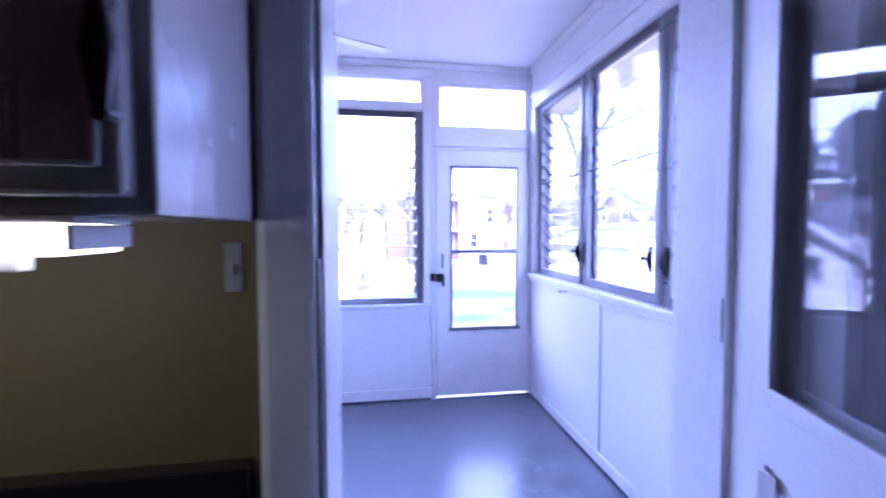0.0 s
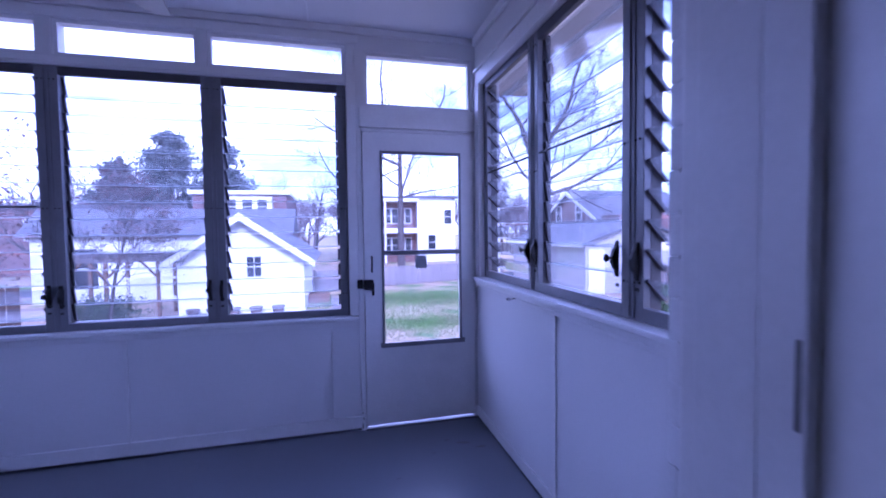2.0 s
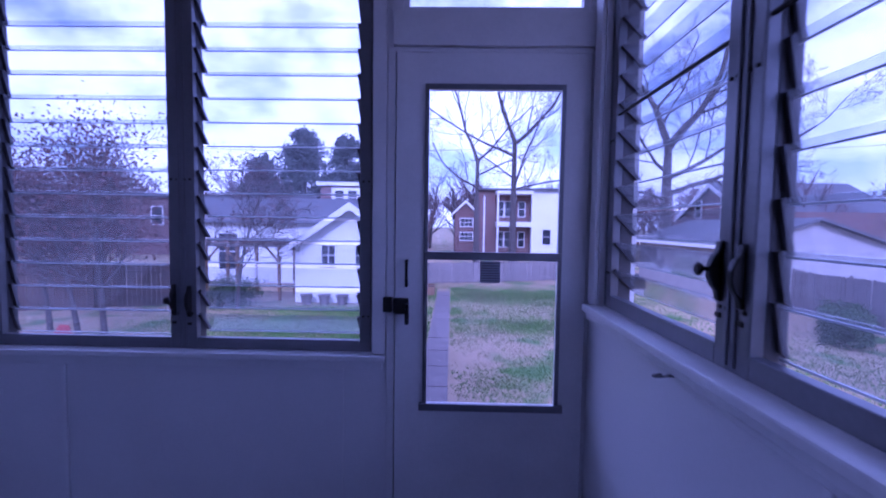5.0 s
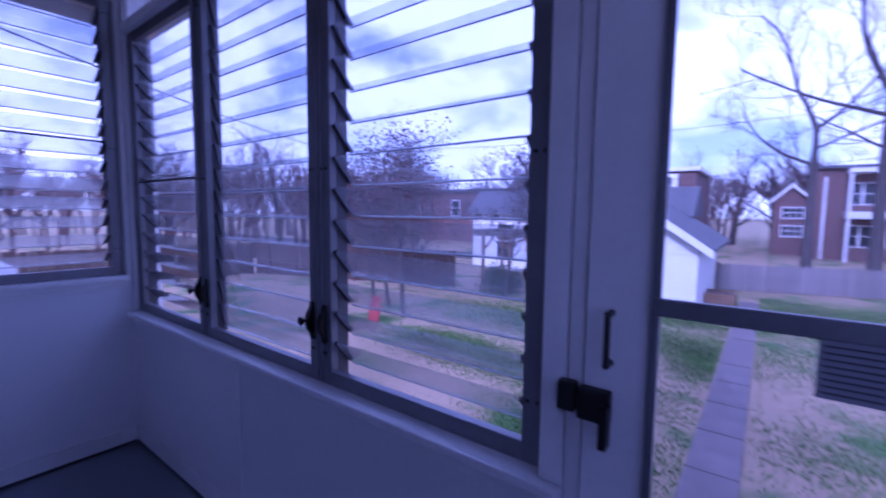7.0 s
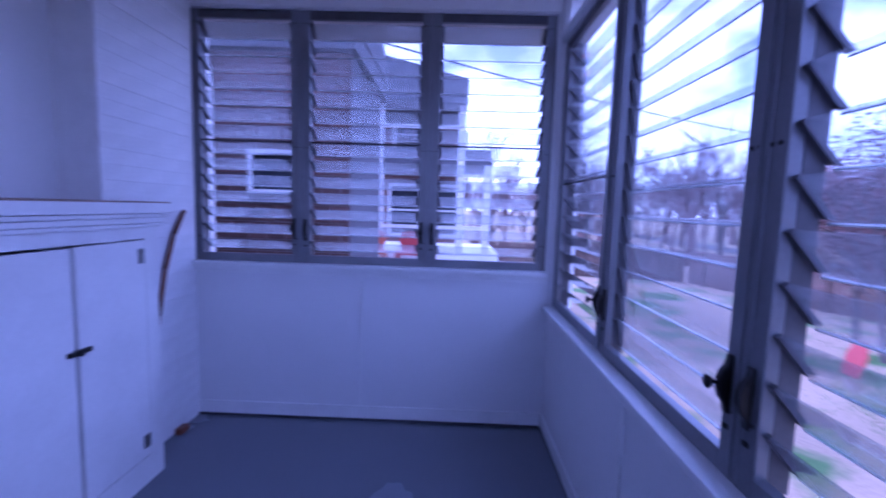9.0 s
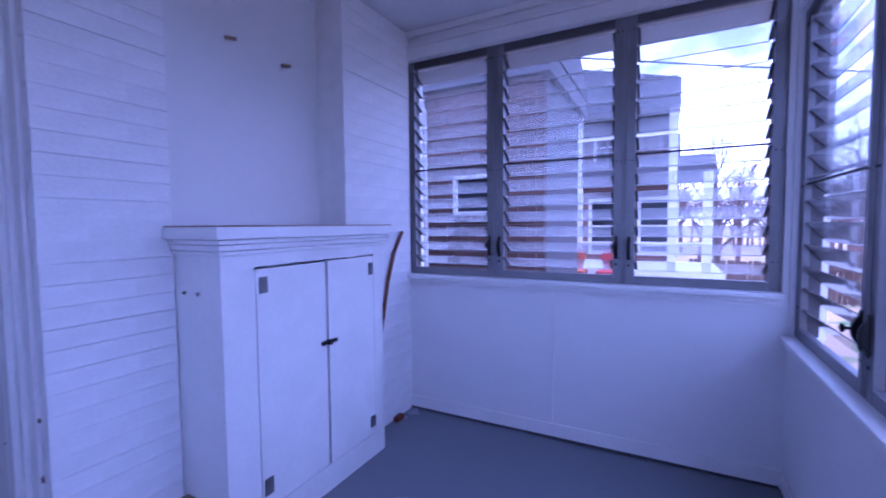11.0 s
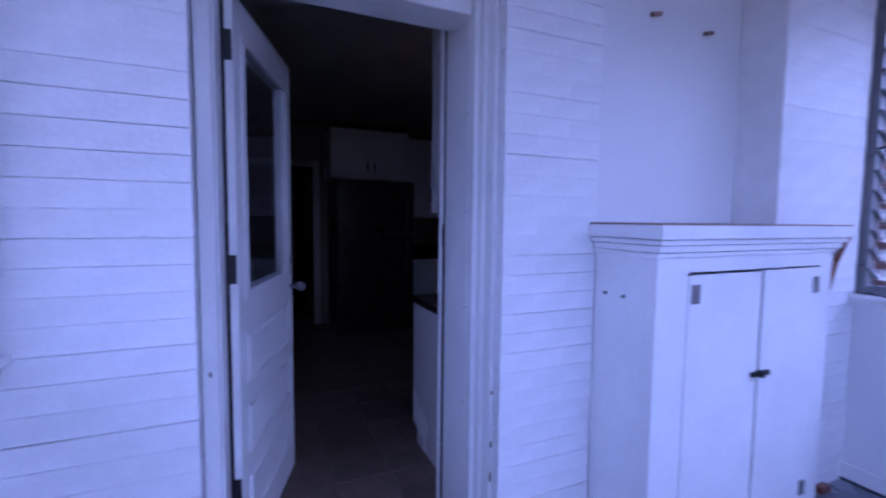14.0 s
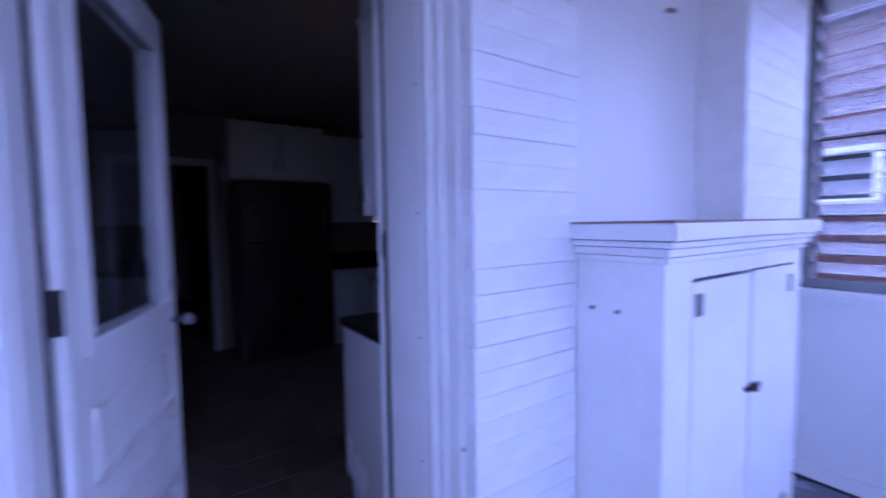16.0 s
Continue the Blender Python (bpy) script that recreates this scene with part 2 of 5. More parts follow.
ORANGEPLASTIC = material("faded_orange_plastic", (0.48, 0.15, 0.09), 0.45, vary=0.12, scale=4, fine=30, bump=0.04)
DECKWOOD = material("red_brown_deck_wood", (0.22, 0.085, 0.055), 0.7, vary=0.3, scale=3, fine=30, bump=0.3, random_vary=0.12)
WIRE = material("black_cable", (0.02, 0.02, 0.022), 0.6, vary=0.1, bump=0)
CEDAR = material("planter_wood", (0.27, 0.16, 0.10), 0.8, vary=0.3, scale=4, fine=30, bump=0.3, stretch=(1, 8, 8))


# ---- building helpers ----
def box(bm, x0, x1, y0, y1, z0, z1, bevel=0.0):
    """An axis-aligned block, its edges rounded off by bevel."""
    made = bmesh.ops.create_cube(bm, size=1.0, matrix=Matrix.Translation(((x0 + x1) / 2, (y0 + y1) / 2, (z0 + z1) / 2)) @ Matrix.Diagonal((abs(x1 - x0), abs(y1 - y0), abs(z1 - z0), 1)))
    if bevel:
        es = list({e for v in made["verts"] for e in v.link_edges})
        bmesh.ops.bevel(bm, geom=es, offset=bevel, segments=2, profile=0.6, affect="EDGES")
    return bm


def boxes(rows, bevel=0.0):
    bm = bmesh.new()
    for r in rows:
        box(bm, *r, bevel=bevel)
    return bm


def tube(bm, a, b, r0, r1=None, sides=10, caps=True):
    """A round bar from a to b."""
    a, b = Vector(a), Vector(b)
    d = b - a
    m = Matrix.Translation((a + b) / 2) @ d.to_track_quat("Z", "Y").to_matrix().to_4x4()
    bmesh.ops.create_cone(bm, cap_ends=caps, segments=sides, radius1=r0, radius2=r0 if r1 is None else r1, depth=d.length, matrix=m)
    return bm


def prism(bm, outline, axis, lo, hi):
    """Sweeps an outline of 2D points along axis 'x', 'y' or 'z' from lo to hi."""
    def at(p, w):
        return {"x": (w, p[0], p[1]), "y": (p[0], w, p[1]), "z": (p[0], p[1], w)}[axis]
    a = [bm.verts.new(at(p, lo)) for p in outline]
    b = [bm.verts.new(at(p, hi)) for p in outline]
    fs = [bm.faces.new(a), bm.faces.new(b)]
    for i in range(len(a)):
        j = (i + 1) % len(a)
        fs.append(bm.faces.new((a[i], a[j], b[j], b[i])))
    bmesh.ops.recalc_face_normals(bm, faces=fs)
    return bm


def base_of(ob):
    m = Matrix.Identity(4)
    while ob is not None:
        m = ob.matrix_basis @ m
        ob = ob.parent
    return m


def mesh_of(name, bm, mat, smooth=False):
    me = bpy.data.meshes.new(name)
    bm.to_mesh(me)
    bm.free()
    me.materials.append(mat)
    if smooth:
        me.polygons.foreach_set("use_smooth", [True] * len(me.polygons))
    return me


def part(name, bm, mat, parent, label="", smooth=False, local=False):
    """Links a bmesh, in the room's metres (or its thing's own, if local), as one mesh under a thing or a part."""
    if not local:
        bm.transform(base_of(parent).inverted())
    ob = new(name, mesh_of(name, bm, mat, smooth))
    ob.parent = parent
    if label:
        tagged(ob, label)
    return ob


def piece(name, me, parent, m):
    """One of many alike pieces on a shared mesh, at the pose m within its parent."""
    ob = new(name, me)
    ob.parent = parent
    ob.matrix_basis = m
    return ob


def thing(name, at, label, category, group="", kind="", turn=0.0):
    ob = new(name)
    ob.empty_display_size = 0.1
    ob.matrix_basis = pose(*at, 0, 0, turn)
    return tagged(ob, label, category, group, kind)


def solid(name, bm, mat, label, category, kind="structure", smooth=False, group=""):
    """A thing, or a piece of the setting, that is one mesh."""
    return tagged(new(name, mesh_of(name, bm, mat, smooth)), label, category, group, kind)


# ---- plan ----
XL, XR, YH, YB, ZC = -1.99, 1.49, 1.31, 3.66, 2.745   # porch: side walls, house face, garden wall, ceiling
YI = 0.80                                              # kitchen face of the house wall
GZ = -1.8                                              # garden level

# ---- porch shell ----
floor_porch = solid("floor", boxes([(XL - 0.14, XR + 0.14, YI + 0.30, YB + 0.14, -0.12, 0.0)]), FLOORGREY, "grey painted porch floor, slightly glossy and scuffed", "floor")
solid("ceiling", boxes([(XL - 0.14, XR + 0.14, 1.2, YB + 0.14, ZC, ZC + 0.06)]), CEIL, "white painted porch ceiling boards", "ceiling")
solid("ceiling_trim", boxes([(XL + 0.002, XR - 0.002, YB - 0.028, YB - 0.002, ZC - 0.045, ZC - 0.002), (XR - 0.028, XR - 0.002, YH + 0.004, YB - 0.03, ZC - 0.06, ZC - 0.002),
      (XL + 0.002, XL + 0.028, 1.43, YB - 0.03, ZC - 0.045, ZC - 0.002), (0.34, 0.352, YH + 0.01, YB - 0.03, ZC - 0.006, ZC - 0.002), (-0.88, -0.868, YH + 0.01, YB - 0.03, ZC - 0.006, ZC - 0.002)], 0.002), TRIM, "white moulding along the ceiling", "trim")

# garden wall: openings for three louver windows, three transoms, door and its transom
BW0, BW1, BT = 0.80, 2.365, 2.42
solid("wall_garden", boxes([
    (XL, 0.655, YB, YB + 0.07, 0.0, BW0), (XL, 0.655, YB + 0.07, YB + 0.14, 0.0, BW0 - 0.25), (XL, -1.955, YB, YB + 0.14, BW0, ZC), (0.575, 0.655, YB, YB + 0.14, BW0, ZC),
    (-1.955, 0.575, YB, YB + 0.14, BW1, BT), (-1.955, 0.575, YB, YB + 0.14, 2.635, ZC),
    (-1.145, -1.075, YB, YB + 0.14, BT, 2.635), (-0.318, -0.262, YB, YB + 0.14, BT, 2.635),
    (0.655, XR, YB, YB + 0.14, 2.075, 2.235), (0.655, XR, YB, YB + 0.14, 2.60, ZC), (0.655, 0.70, YB, YB + 0.14, 2.235, 2.60), (1.462, XR, YB, YB + 0.14, 2.235, 2.60)]), WHITE, "white painted garden wall below and between windows", "wall")
solid("wall_right", boxes([(XR, XR + 0.07, YH - 0.1, YB + 0.14, 0.0, 1.045), (XR + 0.07, XR + 0.14, YH - 0.1, YB + 0.14, 0.0, 0.75), (XR, XR + 0.14, YH - 0.1, YB + 0.14, 2.40, ZC), (XR, XR + 0.14, 3.545, YB + 0.14, 1.045, 2.40), (XR, XR + 0.14, YH - 0.1, 1.41, 1.045, 2.40)]), WHITE, "white painted side wall under louver windows", "wall")
solid("wall_left", boxes([(XL - 0.07, XL, YH - 0.1, YB + 0.14, 0.0, 1.0), (XL - 0.14, XL - 0.07, YH - 0.1, YB + 0.14, 0.0, 0.75), (XL - 0.14, XL, YH - 0.1, YB + 0.14, 2.54, ZC), (XL - 0.14, XL, 3.635, YB + 0.14, 1.0, 2.54), (XL - 0.14, XL, YH - 0.1, 1.415, 1.0, 2.54)]), WHITE, "white painted side wall under three louver windows", "wall")


def wainscot(name, rows, label):
    t = thing(name, (0, 0, 0), label, "trim", kind="structure")
    for n, r in rows:
        part(n, boxes([r], 0.002), TRIM, t)
    return t


wainscot("wainscot_garden", [("batten", (-0.772, -0.754, YB - 0.012, YB - 0.001, 0.10, 0.735)), ("batten", (0.45, 0.456, YB - 0.006, YB - 0.001, 0.10, 0.735)), ("top_rail", (XL + 0.012, 0.62, YB - 0.012, YB - 0.001, 0.735, 0.775)),
    ("baseboard", (XL + 0.012, 0.64, YB - 0.013, YB - 0.001, 0.018, 0.10))], "white wainscot with thin battens and baseboard")
wainscot("wainscot_right", [("batten", (XR - 0.009, XR - 0.001, 2.49, 2.506, 0.09, 0.965)), ("top_rail", (XR - 0.012, XR - 0.001, YH + 0.003, YB - 0.015, 0.968, 1.02)),
    ("baseboard", (XR - 0.012, XR - 0.001, YH + 0.003, YB - 0.015, 0.018, 0.085))], "white wainscot panels with thin seam")
wainscot("wainscot_left", [("batten", (XL + 0.001, XL + 0.008, 2.482, 2.496, 0.10, 0.94)), ("top_rail", (XL + 0.001, XL + 0.012, 1.425, YB - 0.015, 0.94, 0.985)),
    ("baseboard", (XL + 0.001, XL + 0.012, 1.425, YB - 0.015, 0.018, 0.10))], "white wainscot panels with baseboard")
# dark strip laid in to stand for the shadow line below the baseboards
solid("baseboard_gap", boxes([(XL + 0.001, XL + 0.010, 1.425, YB - 0.015, 0.0005, 0.017), (XL + 0.012, 0.64, YB - 0.011, YB - 0.001, 0.0005, 0.017), (XR - 0.010, XR - 0.001, YH + 0.003, YB - 0.015, 0.0005, 0.010)]), SCUFFSHADE, "dark strip standing for the shadow gap under the baseboard", "trim")
# sills and stops, rounded at the nose
solid("window_sill_garden", boxes([(XL + 0.03, 0.635, YB - 0.04, YB + 0.06, 0.775, 0.802)], 0.006), TRIM, "white wooden window sill", "sill")
solid("window_sill_right", boxes([(XR - 0.05, XR + 0.06, YH + 0.003, 3.59, 1.02, 1.047), (XR - 0.03, XR - 0.001, YH + 0.003, 3.60, 0.99, 1.02)], 0.006), TRIM, "white wooden window sill with moulding", "sill")
solid("window_sill_left", boxes([(XL - 0.06, XL + 0.045, 1.425, 3.635, 0.985, 1.012), (XL + 0.001, XL + 0.02, 1.425, 3.63, 0.955, 0.985)], 0.005), TRIM, "white wooden window sill with moulding", "sill")
solid("window_trim_right", boxes([(XR - 0.016, XR - 0.001, YH + 0.004, 3.60, 2.40, 2.49), (XR - 0.03, XR - 0.001, YH + 0.004, 3.62, 2.49, 2.515), (XR - 0.016, XR - 0.001, 3.55, 3.63, 1.05, 2.40), (XR - 0.02, XR - 0.001, YH + 0.004, 1.405, 1.05, 2.40)], 0.004), TRIM, "white window casing", "trim")
solid("window_trim_left", boxes([(XL + 0.001, XL + 0.016, 1.43, 3.64, 2.545, 2.63), (XL + 0.001, XL + 0.026, 1.43, 3.645, 2.63, 2.65)], 0.004), TRIM, "white window casing", "trim")
solid("window_trim_garden", boxes([(0.58, 0.635, YB - 0.014, YB - 0.001, 0.805, 2.62), (-1.95, 0.575, YB - 0.01, YB - 0.001, 2.375, 2.41), (-1.985, 0.66, YB - 0.012, YB - 0.001, 2.64, 2.69)], 0.003), TRIM, "white window casing", "trim")


# ---- louver windows ----
def crank(parent, x, z, knob=True):
    """A window operator: deep black gear case with mounting tabs, and a turned knob on a short shaft."""
    side = [(0.0, -0.068), (-0.007, -0.068), (-0.011, -0.046), (-0.022, -0.032), (-0.029, -0.012), (-0.029, 0.012), (-0.022, 0.032), (-0.011, 0.046), (-0.007, 0.068), (0.0, 0.068)]
    bm = prism(bmesh.new(), side, "x", x - 0.010, x + 0.010)
    bmesh.ops.bevel(bm, geom=bm.edges[:], offset=0.0025, segments=1, affect="EDGES")
    bm.transform(Matrix.Translation((0, -0.001, z)))
    k = part("crank_box", bm, BLACKMETAL, parent, "black cast window operator", local=True)
    part("screw", boxes([(x - 0.009, x + 0.009, -0.005, -0.0005, z - 0.105, z - 0.093)], 0.002), BLACKMETAL, k, local=True)
    if knob:
        bm = bmesh.new()
        tube(bm, (x, -0.028, z + 0.004), (x, -0.046, z + 0.004), 0.006, 0.005, 10)
        tube(bm, (x, -0.046, z + 0.004), (x, -0.053, z + 0.004), 0.013, 0.016, 14)
        tube(bm, (x, -0.053, z + 0.004), (x, -0.057, z + 0.004), 0.016, 0.010, 14)
        part("crank_handle", bm, BLACKMETAL, k, "black turned knob", local=True)


def louver_window(name, at, turn, width, z0, z1, tilt, crank_x=None, bar=None, label="", glass=LOUVRE, left_case=False):
    """at: lower left corner of the frame as seen from the room; glass blades hinged in an aluminium frame, lower edges outward."""
    w = thing(name, at, label, "window", kind="structure", turn=turn)
    h, s = z1 - z0, 0.058
    for x in (0, width - s):
        bm = boxes([(x, x + s, 0.0, 0.03, 0, h), (x + (0.008 if x == 0 else s - 0.016), x + (0.016 if x == 0 else s - 0.008), -0.006, 0.001, 0.01, h - 0.01)], 0.003)
        part("stile", bm, ALU, w, local=True)
        xi = x + s - 0.012 if x == 0 else x
        part("channel", boxes([(xi, xi + 0.012, 0.03, 0.075, 0.02, h - 0.02)], 0.002), ALUDARK, w, local=True)
        bm = bmesh.new()
        for zz in (0.10 * h, 0.47 * h, 0.95 * h):
            for dx in (0.016, 0.040):
                tube(bm, (x + dx, -0.004, zz), (x + dx, 0.001, zz), 0.005, None, 8)
        part("screw", bm, BLACKMETAL, w, local=True)
    part("bottom_rail", boxes([(s, width - s, 0.0, 0.03, 0, 0.05)], 0.003), ALU, w, local=True)
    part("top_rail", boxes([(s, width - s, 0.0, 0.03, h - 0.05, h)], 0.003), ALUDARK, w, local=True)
    n = max(3, round((h - 0.11) / 0.101))
    step = (h - 0.11) / n
    gw = width - 2 * s - 0.008
    blade = mesh_of("louver", boxes([(-gw / 2, gw / 2, -0.0026, 0.0026, -0.058, 0.058)], 0.0012), glass)
    clip = mesh_of("clip", prism(bmesh.new(), [(-0.006, 0.056), (0.006, 0.056), (0.010, -0.058), (-0.004, -0.045)], "x", -0.011, 0.011), ALUDARK)
    edge = mesh_of("louver_edge", boxes([(-gw / 2, gw / 2, -0.0027, 0.0027, -0.0625, -0.0582)]), EDGEGLASS)
    for i in range(n):
        m = pose(width / 2, 0.05, 0.055 + step * (i + 0.5), tilt, 0, 0)
        b = piece("louver", blade, w, m)
        b.visible_shadow = False
        piece("edge", edge, b, Matrix.Identity(4)).visible_shadow = False
        for x in (s + 0.003, width - s - 0.003):
            piece("clip", clip, w, pose(x, 0.05, 0.055 + step * (i + 0.5), tilt, 0, 0))
    if bar:
        bm = bmesh.new()
        tube(bm, (s, 0.012, bar - z0), (width - s, 0.012, bar - z0), 0.006, None, 8)
        part("tie_bar", bm, BLACKMETAL, w, local=True)
    if crank_x is not None:
        crank(w, crank_x, 0.215)
    if left_case:
        crank(w, 0.029, 0.21, False)
    return w


EDGEGLASS = material("green_glass_edge", (0.72, 0.77, 0.78), 0.25, vary=0.1, scale=20, fine=60, bump=0)
# garden side
for i, (x0, x1, cx, tb) in enumerate([(-1.955, -1.122, None, 1.545), (-1.122, -0.253, 0.841, None), (-0.253, 0.575, None, None)]):
    louver_window("window_%d" % (i + 1), (x0, YB + 0.025, BW0), 0, x1 - x0, BW0, BW1, (42, 12, 40)[i], (0.80, 0.83, None)[i], tb, "grey aluminium louver window with open clear glass blades", left_case=i > 0)
# right side, seen from the room with the garden at its left
for i, (y0, y1, cx, tilt) in enumerate([(3.545, 2.785, 0.715, 44), (2.785, 1.998, 0.71, 9), (1.998, 1.41, None, 44)]):
    louver_window("window_%d" % (i + 4), (XR + 0.025, y0, 1.047), -90, y0 - y1, 1.047, 2.40, tilt, cx, 1.775 if i < 2 else None, "grey aluminium louver window with " + ("nearly closed" if i == 1 else "open") + " glass blades", left_case=i > 0)
# left side
for i, (y0, y1, cx) in enumerate([(1.415, 2.096, 0.64), (2.096, 2.891, 0.755), (2.891, 3.635, None)]):
    louver_window("window_%d" % (i + 7), (XL - 0.025, y0, 1.012), 90, y1 - y0, 1.012, 2.54, 59, cx, 1.765, "grey aluminium louver window with wide-open dusty glass blades", DUSTYLOUVRE, left_case=i > 0)


# ---- fixed transoms ----
def transom(name, x0, x1, z0, z1, label):
    t = thing(name, (x0, YB + 0.02, z0), label, "window", kind="structure")
    s = 0.022
    part("frame", boxes([(x0, x1, YB + 0.02, YB + 0.06, z0, z0 + s), (x0, x1, YB + 0.02, YB + 0.06, z1 - s, z1), (x0, x0 + s, YB + 0.02, YB + 0.06, z0 + s, z1 - s), (x1 - s, x1, YB + 0.02, YB + 0.06, z0 + s, z1 - s)], 0.002), TRIM, t)
    g = part("pane", boxes([(x0 + s - 0.004, x1 - s + 0.004, YB + 0.036, YB + 0.041, z0 + s - 0.004, z1 - s + 0.004)]), PANE, t)
    g.visible_shadow = False


transom("window_10", -1.955, -1.145, BT, 2.635, "fixed transom pane in white frame")
transom("window_11", -1.075, -0.318, BT, 2.635, "fixed transom pane in white frame")
transom("window_12", -0.262, 0.575, BT, 2.635, "fixed transom pane in white frame")
transom("window_13", 0.70, 1.462, 2.235, 2.60, "fixed transom pane above garden door")

# ---- garden door ----
dj = thing("door_frame_garden", (0.655, YB, 0), "white painted door frame", "trim", kind="structure")
part("jamb", boxes([(0.640, 0.672, YB - 0.012, YB + 0.12, 0.0, 2.075)], 0.003), TRIM, dj)
part("jamb", boxes([(1.474, 1.489, YB - 0.012, YB + 0.12, 0.0, 2.06)], 0.003), TRIM, dj)
part("head", boxes([(0.672, 1.474, YB - 0.012, YB + 0.12, 2.06, 2.076)], 0.002), TRIM, dj)
part("ledge", boxes([(0.66, 1.487, YB - 0.022, YB - 0.001, 2.085, 2.225)], 0.004), TRIM, dj)
part("stop", boxes([(0.672, 0.688, YB + 0.018, YB + 0.05, 0.02, 2.06)], 0.002), TRIM, dj)
part("stop", boxes([(1.458, 1.474, YB + 0.018, YB + 0.05, 0.02, 2.06)], 0.002), TRIM, dj)
part("stop", boxes([(0.689, 1.457, YB + 0.018, YB + 0.05, 2.044, 2.06)], 0.002), TRIM, dj)
# brighter metal stands for the line of daylight below the door
part("threshold", boxes([(0.672, 1.474, YB - 0.035, YB + 0.14, -0.002, 0.018)], 0.003), CHROME, dj, "worn aluminium threshold, brightened for the light under the door")
for x, z, w, h in ((0.644, 0.012, 0.010, 0.045), (0.652, 0.075, 0.007, 0.022), (0.646, 0.115, 0.005, 0.018)):
    part("rust_spot", prism(bmesh.new(), [(x, z), (x + w, z + 0.002), (x + w * 0.8, z + h * 0.6), (x + w * 0.4, z + h), (x - 0.001, z + h * 0.5)], "y", YB - 0.0132, YB - 0.0122), CHIP, dj, "rust-brown spot where paint has flaked")
gd = thing("door_1", (0.677, YB + 0.0, 0.028), "white storm door with tall clear pane, closed", "door", kind="structure")
DX0, DX1, DY0, DY1, DZ0, DZ1 = 0.677, 1.469, YB - 0.02, YB + 0.016, 0.028, 2.056
part("leaf", boxes([(DX0, 0.806, DY0, DY1, DZ0, DZ1), (1.356, DX1, DY0, DY1, DZ0, DZ1), (0.806, 1.356, DY0, DY1, DZ0, 0.59), (0.806, 1.356, DY0, DY1, 1.913, DZ1)]), TRIM, gd)
part("glazing_bead", boxes([(0.795, 0.812, DY0 - 0.008, DY0 - 0.0005, 0.575, 1.93), (1.35, 1.367, DY0 - 0.008, DY0 - 0.0005, 0.575, 1.93), (0.812, 1.35, DY0 - 0.008, DY0 - 0.0005, 1.908, 1.93), (0.78, 1.385, DY0 - 0.016, DY0 - 0.0005, 0.572, 0.603)], 0.002), ALU, gd)
part("push_bar", boxes([(0.80, 1.362, DY0 - 0.014, DY0 - 0.0005, 1.212, 1.246)], 0.004), ALU, gd, "grey aluminium cross bar")
part("pane", boxes([(0.80, 1.36, YB - 0.004, YB + 0.001, 0.585, 1.915)]), PANE, gd).visible_shadow = False
bm = boxes([(0.672, 0.735, DY0 - 0.03, DY0 - 0.0005, 0.985, 1.05)], 0.006)
box(bm, 0.722, 0.738, DY0 - 0.052, DY0 - 0.02, 0.945, 1.03, 0.004)
part("latch", bm, BLACKMETAL, gd, "black rim latch with lever")
part("strike", boxes([(0.628, 0.664, DY0 - 0.022, DY0 + 0.004, 0.99, 1.052)], 0.004), BLACKMETAL, gd)
bm = bmesh.new()
tube(bm, (0.726, DY0 - 0.03, 1.105), (0.726, DY0 - 0.03, 1.205), 0.006)
for zz in (1.105, 1.205):
    tube(bm, (0.726, DY0 - 0.03, zz), (0.726, DY0, zz), 0.007)
part("pull_handle", bm, BLACKMETAL, gd, "small black pull handle")
lab = thing("paper_label", (1.07, DY0 - 0.006, 1.15), "grey printed label stuck on door pane", "label")
part("sheet", boxes([(1.032, 1.116, YB - 0.0065, YB - 0.0045, 1.115, 1.207)]), LABELGREY, lab)
part("print", boxes([(1.038, 1.110, YB - 0.0075, YB - 0.0068, 1.123 + 0.0105 * k, 1.1265 + 0.0105 * k) for k in range(8)]), LABELINK, lab)

# ---- house wall ----
# wall above the ceiling, to 6.4 m, is unseen and added to block the sun
solid("wall_house", boxes([
    (-2.6, -0.355, YI, 1.20, -2.4, 6.4), (-0.355, 0.034, YI, YH - 0.012, -2.4, ZC), (1.056, 1.9, YI, YH - 0.012, -2.4, ZC), (0.034, 0.070, 1.101, YH - 0.012, -0.1, ZC), (-0.355, 1.9, YI, 1.20, ZC + 0.07, 6.4),
    (-2.13, -1.28, 1.20, 1.428, -0.1, ZC), (0.034, 1.056, YI, 1.10, 2.60, ZC + 0.07)]), MORTAR, "white painted brick house wall", "wall")
solid("wall_recess_panel", boxes([(-1.28, -0.355, 1.20, 1.238, 0.0, ZC)]), WHITE, "smooth white board filling a former opening", "wall")
nails = [(-0.707, 2.274, 0.4), (-1.041, 2.25, 0.2)]
for x, z, a in nails:
    k = solid("wall_hook", boxes([(-0.03, 0.03, 0, 0.012, -0.008, 0.008)], 0.003), RAWWOOD, "small bent rusty hook on white board", "hook", kind="", group="hooks on the board")
    k.matrix_basis = pose(x, 1.239, z, 0, 12, 0)

fr = thing("door_frame_kitchen", (0.57, 1.18, 0), "white painted door frame with transom above", "trim", kind="structure")
part("jamb", boxes([(0.078, 0.117, 0.873, 1.10, 0.0, 2.60)], 0.003), TRIM, fr)
part("jamb", boxes([(0.078, 0.100, YI, 0.834, 0.0, 2.60)], 0.003), TRIM, fr)
part("jamb", boxes([(0.995, 1.035, YI, 1.10, 0.0, 2.60)], 0.003), TRIM, fr)
part("casing", boxes([(0.071, 0.117, 1.101, 1.150, 0.0, 2.64)], 0.004), TRIM, fr)
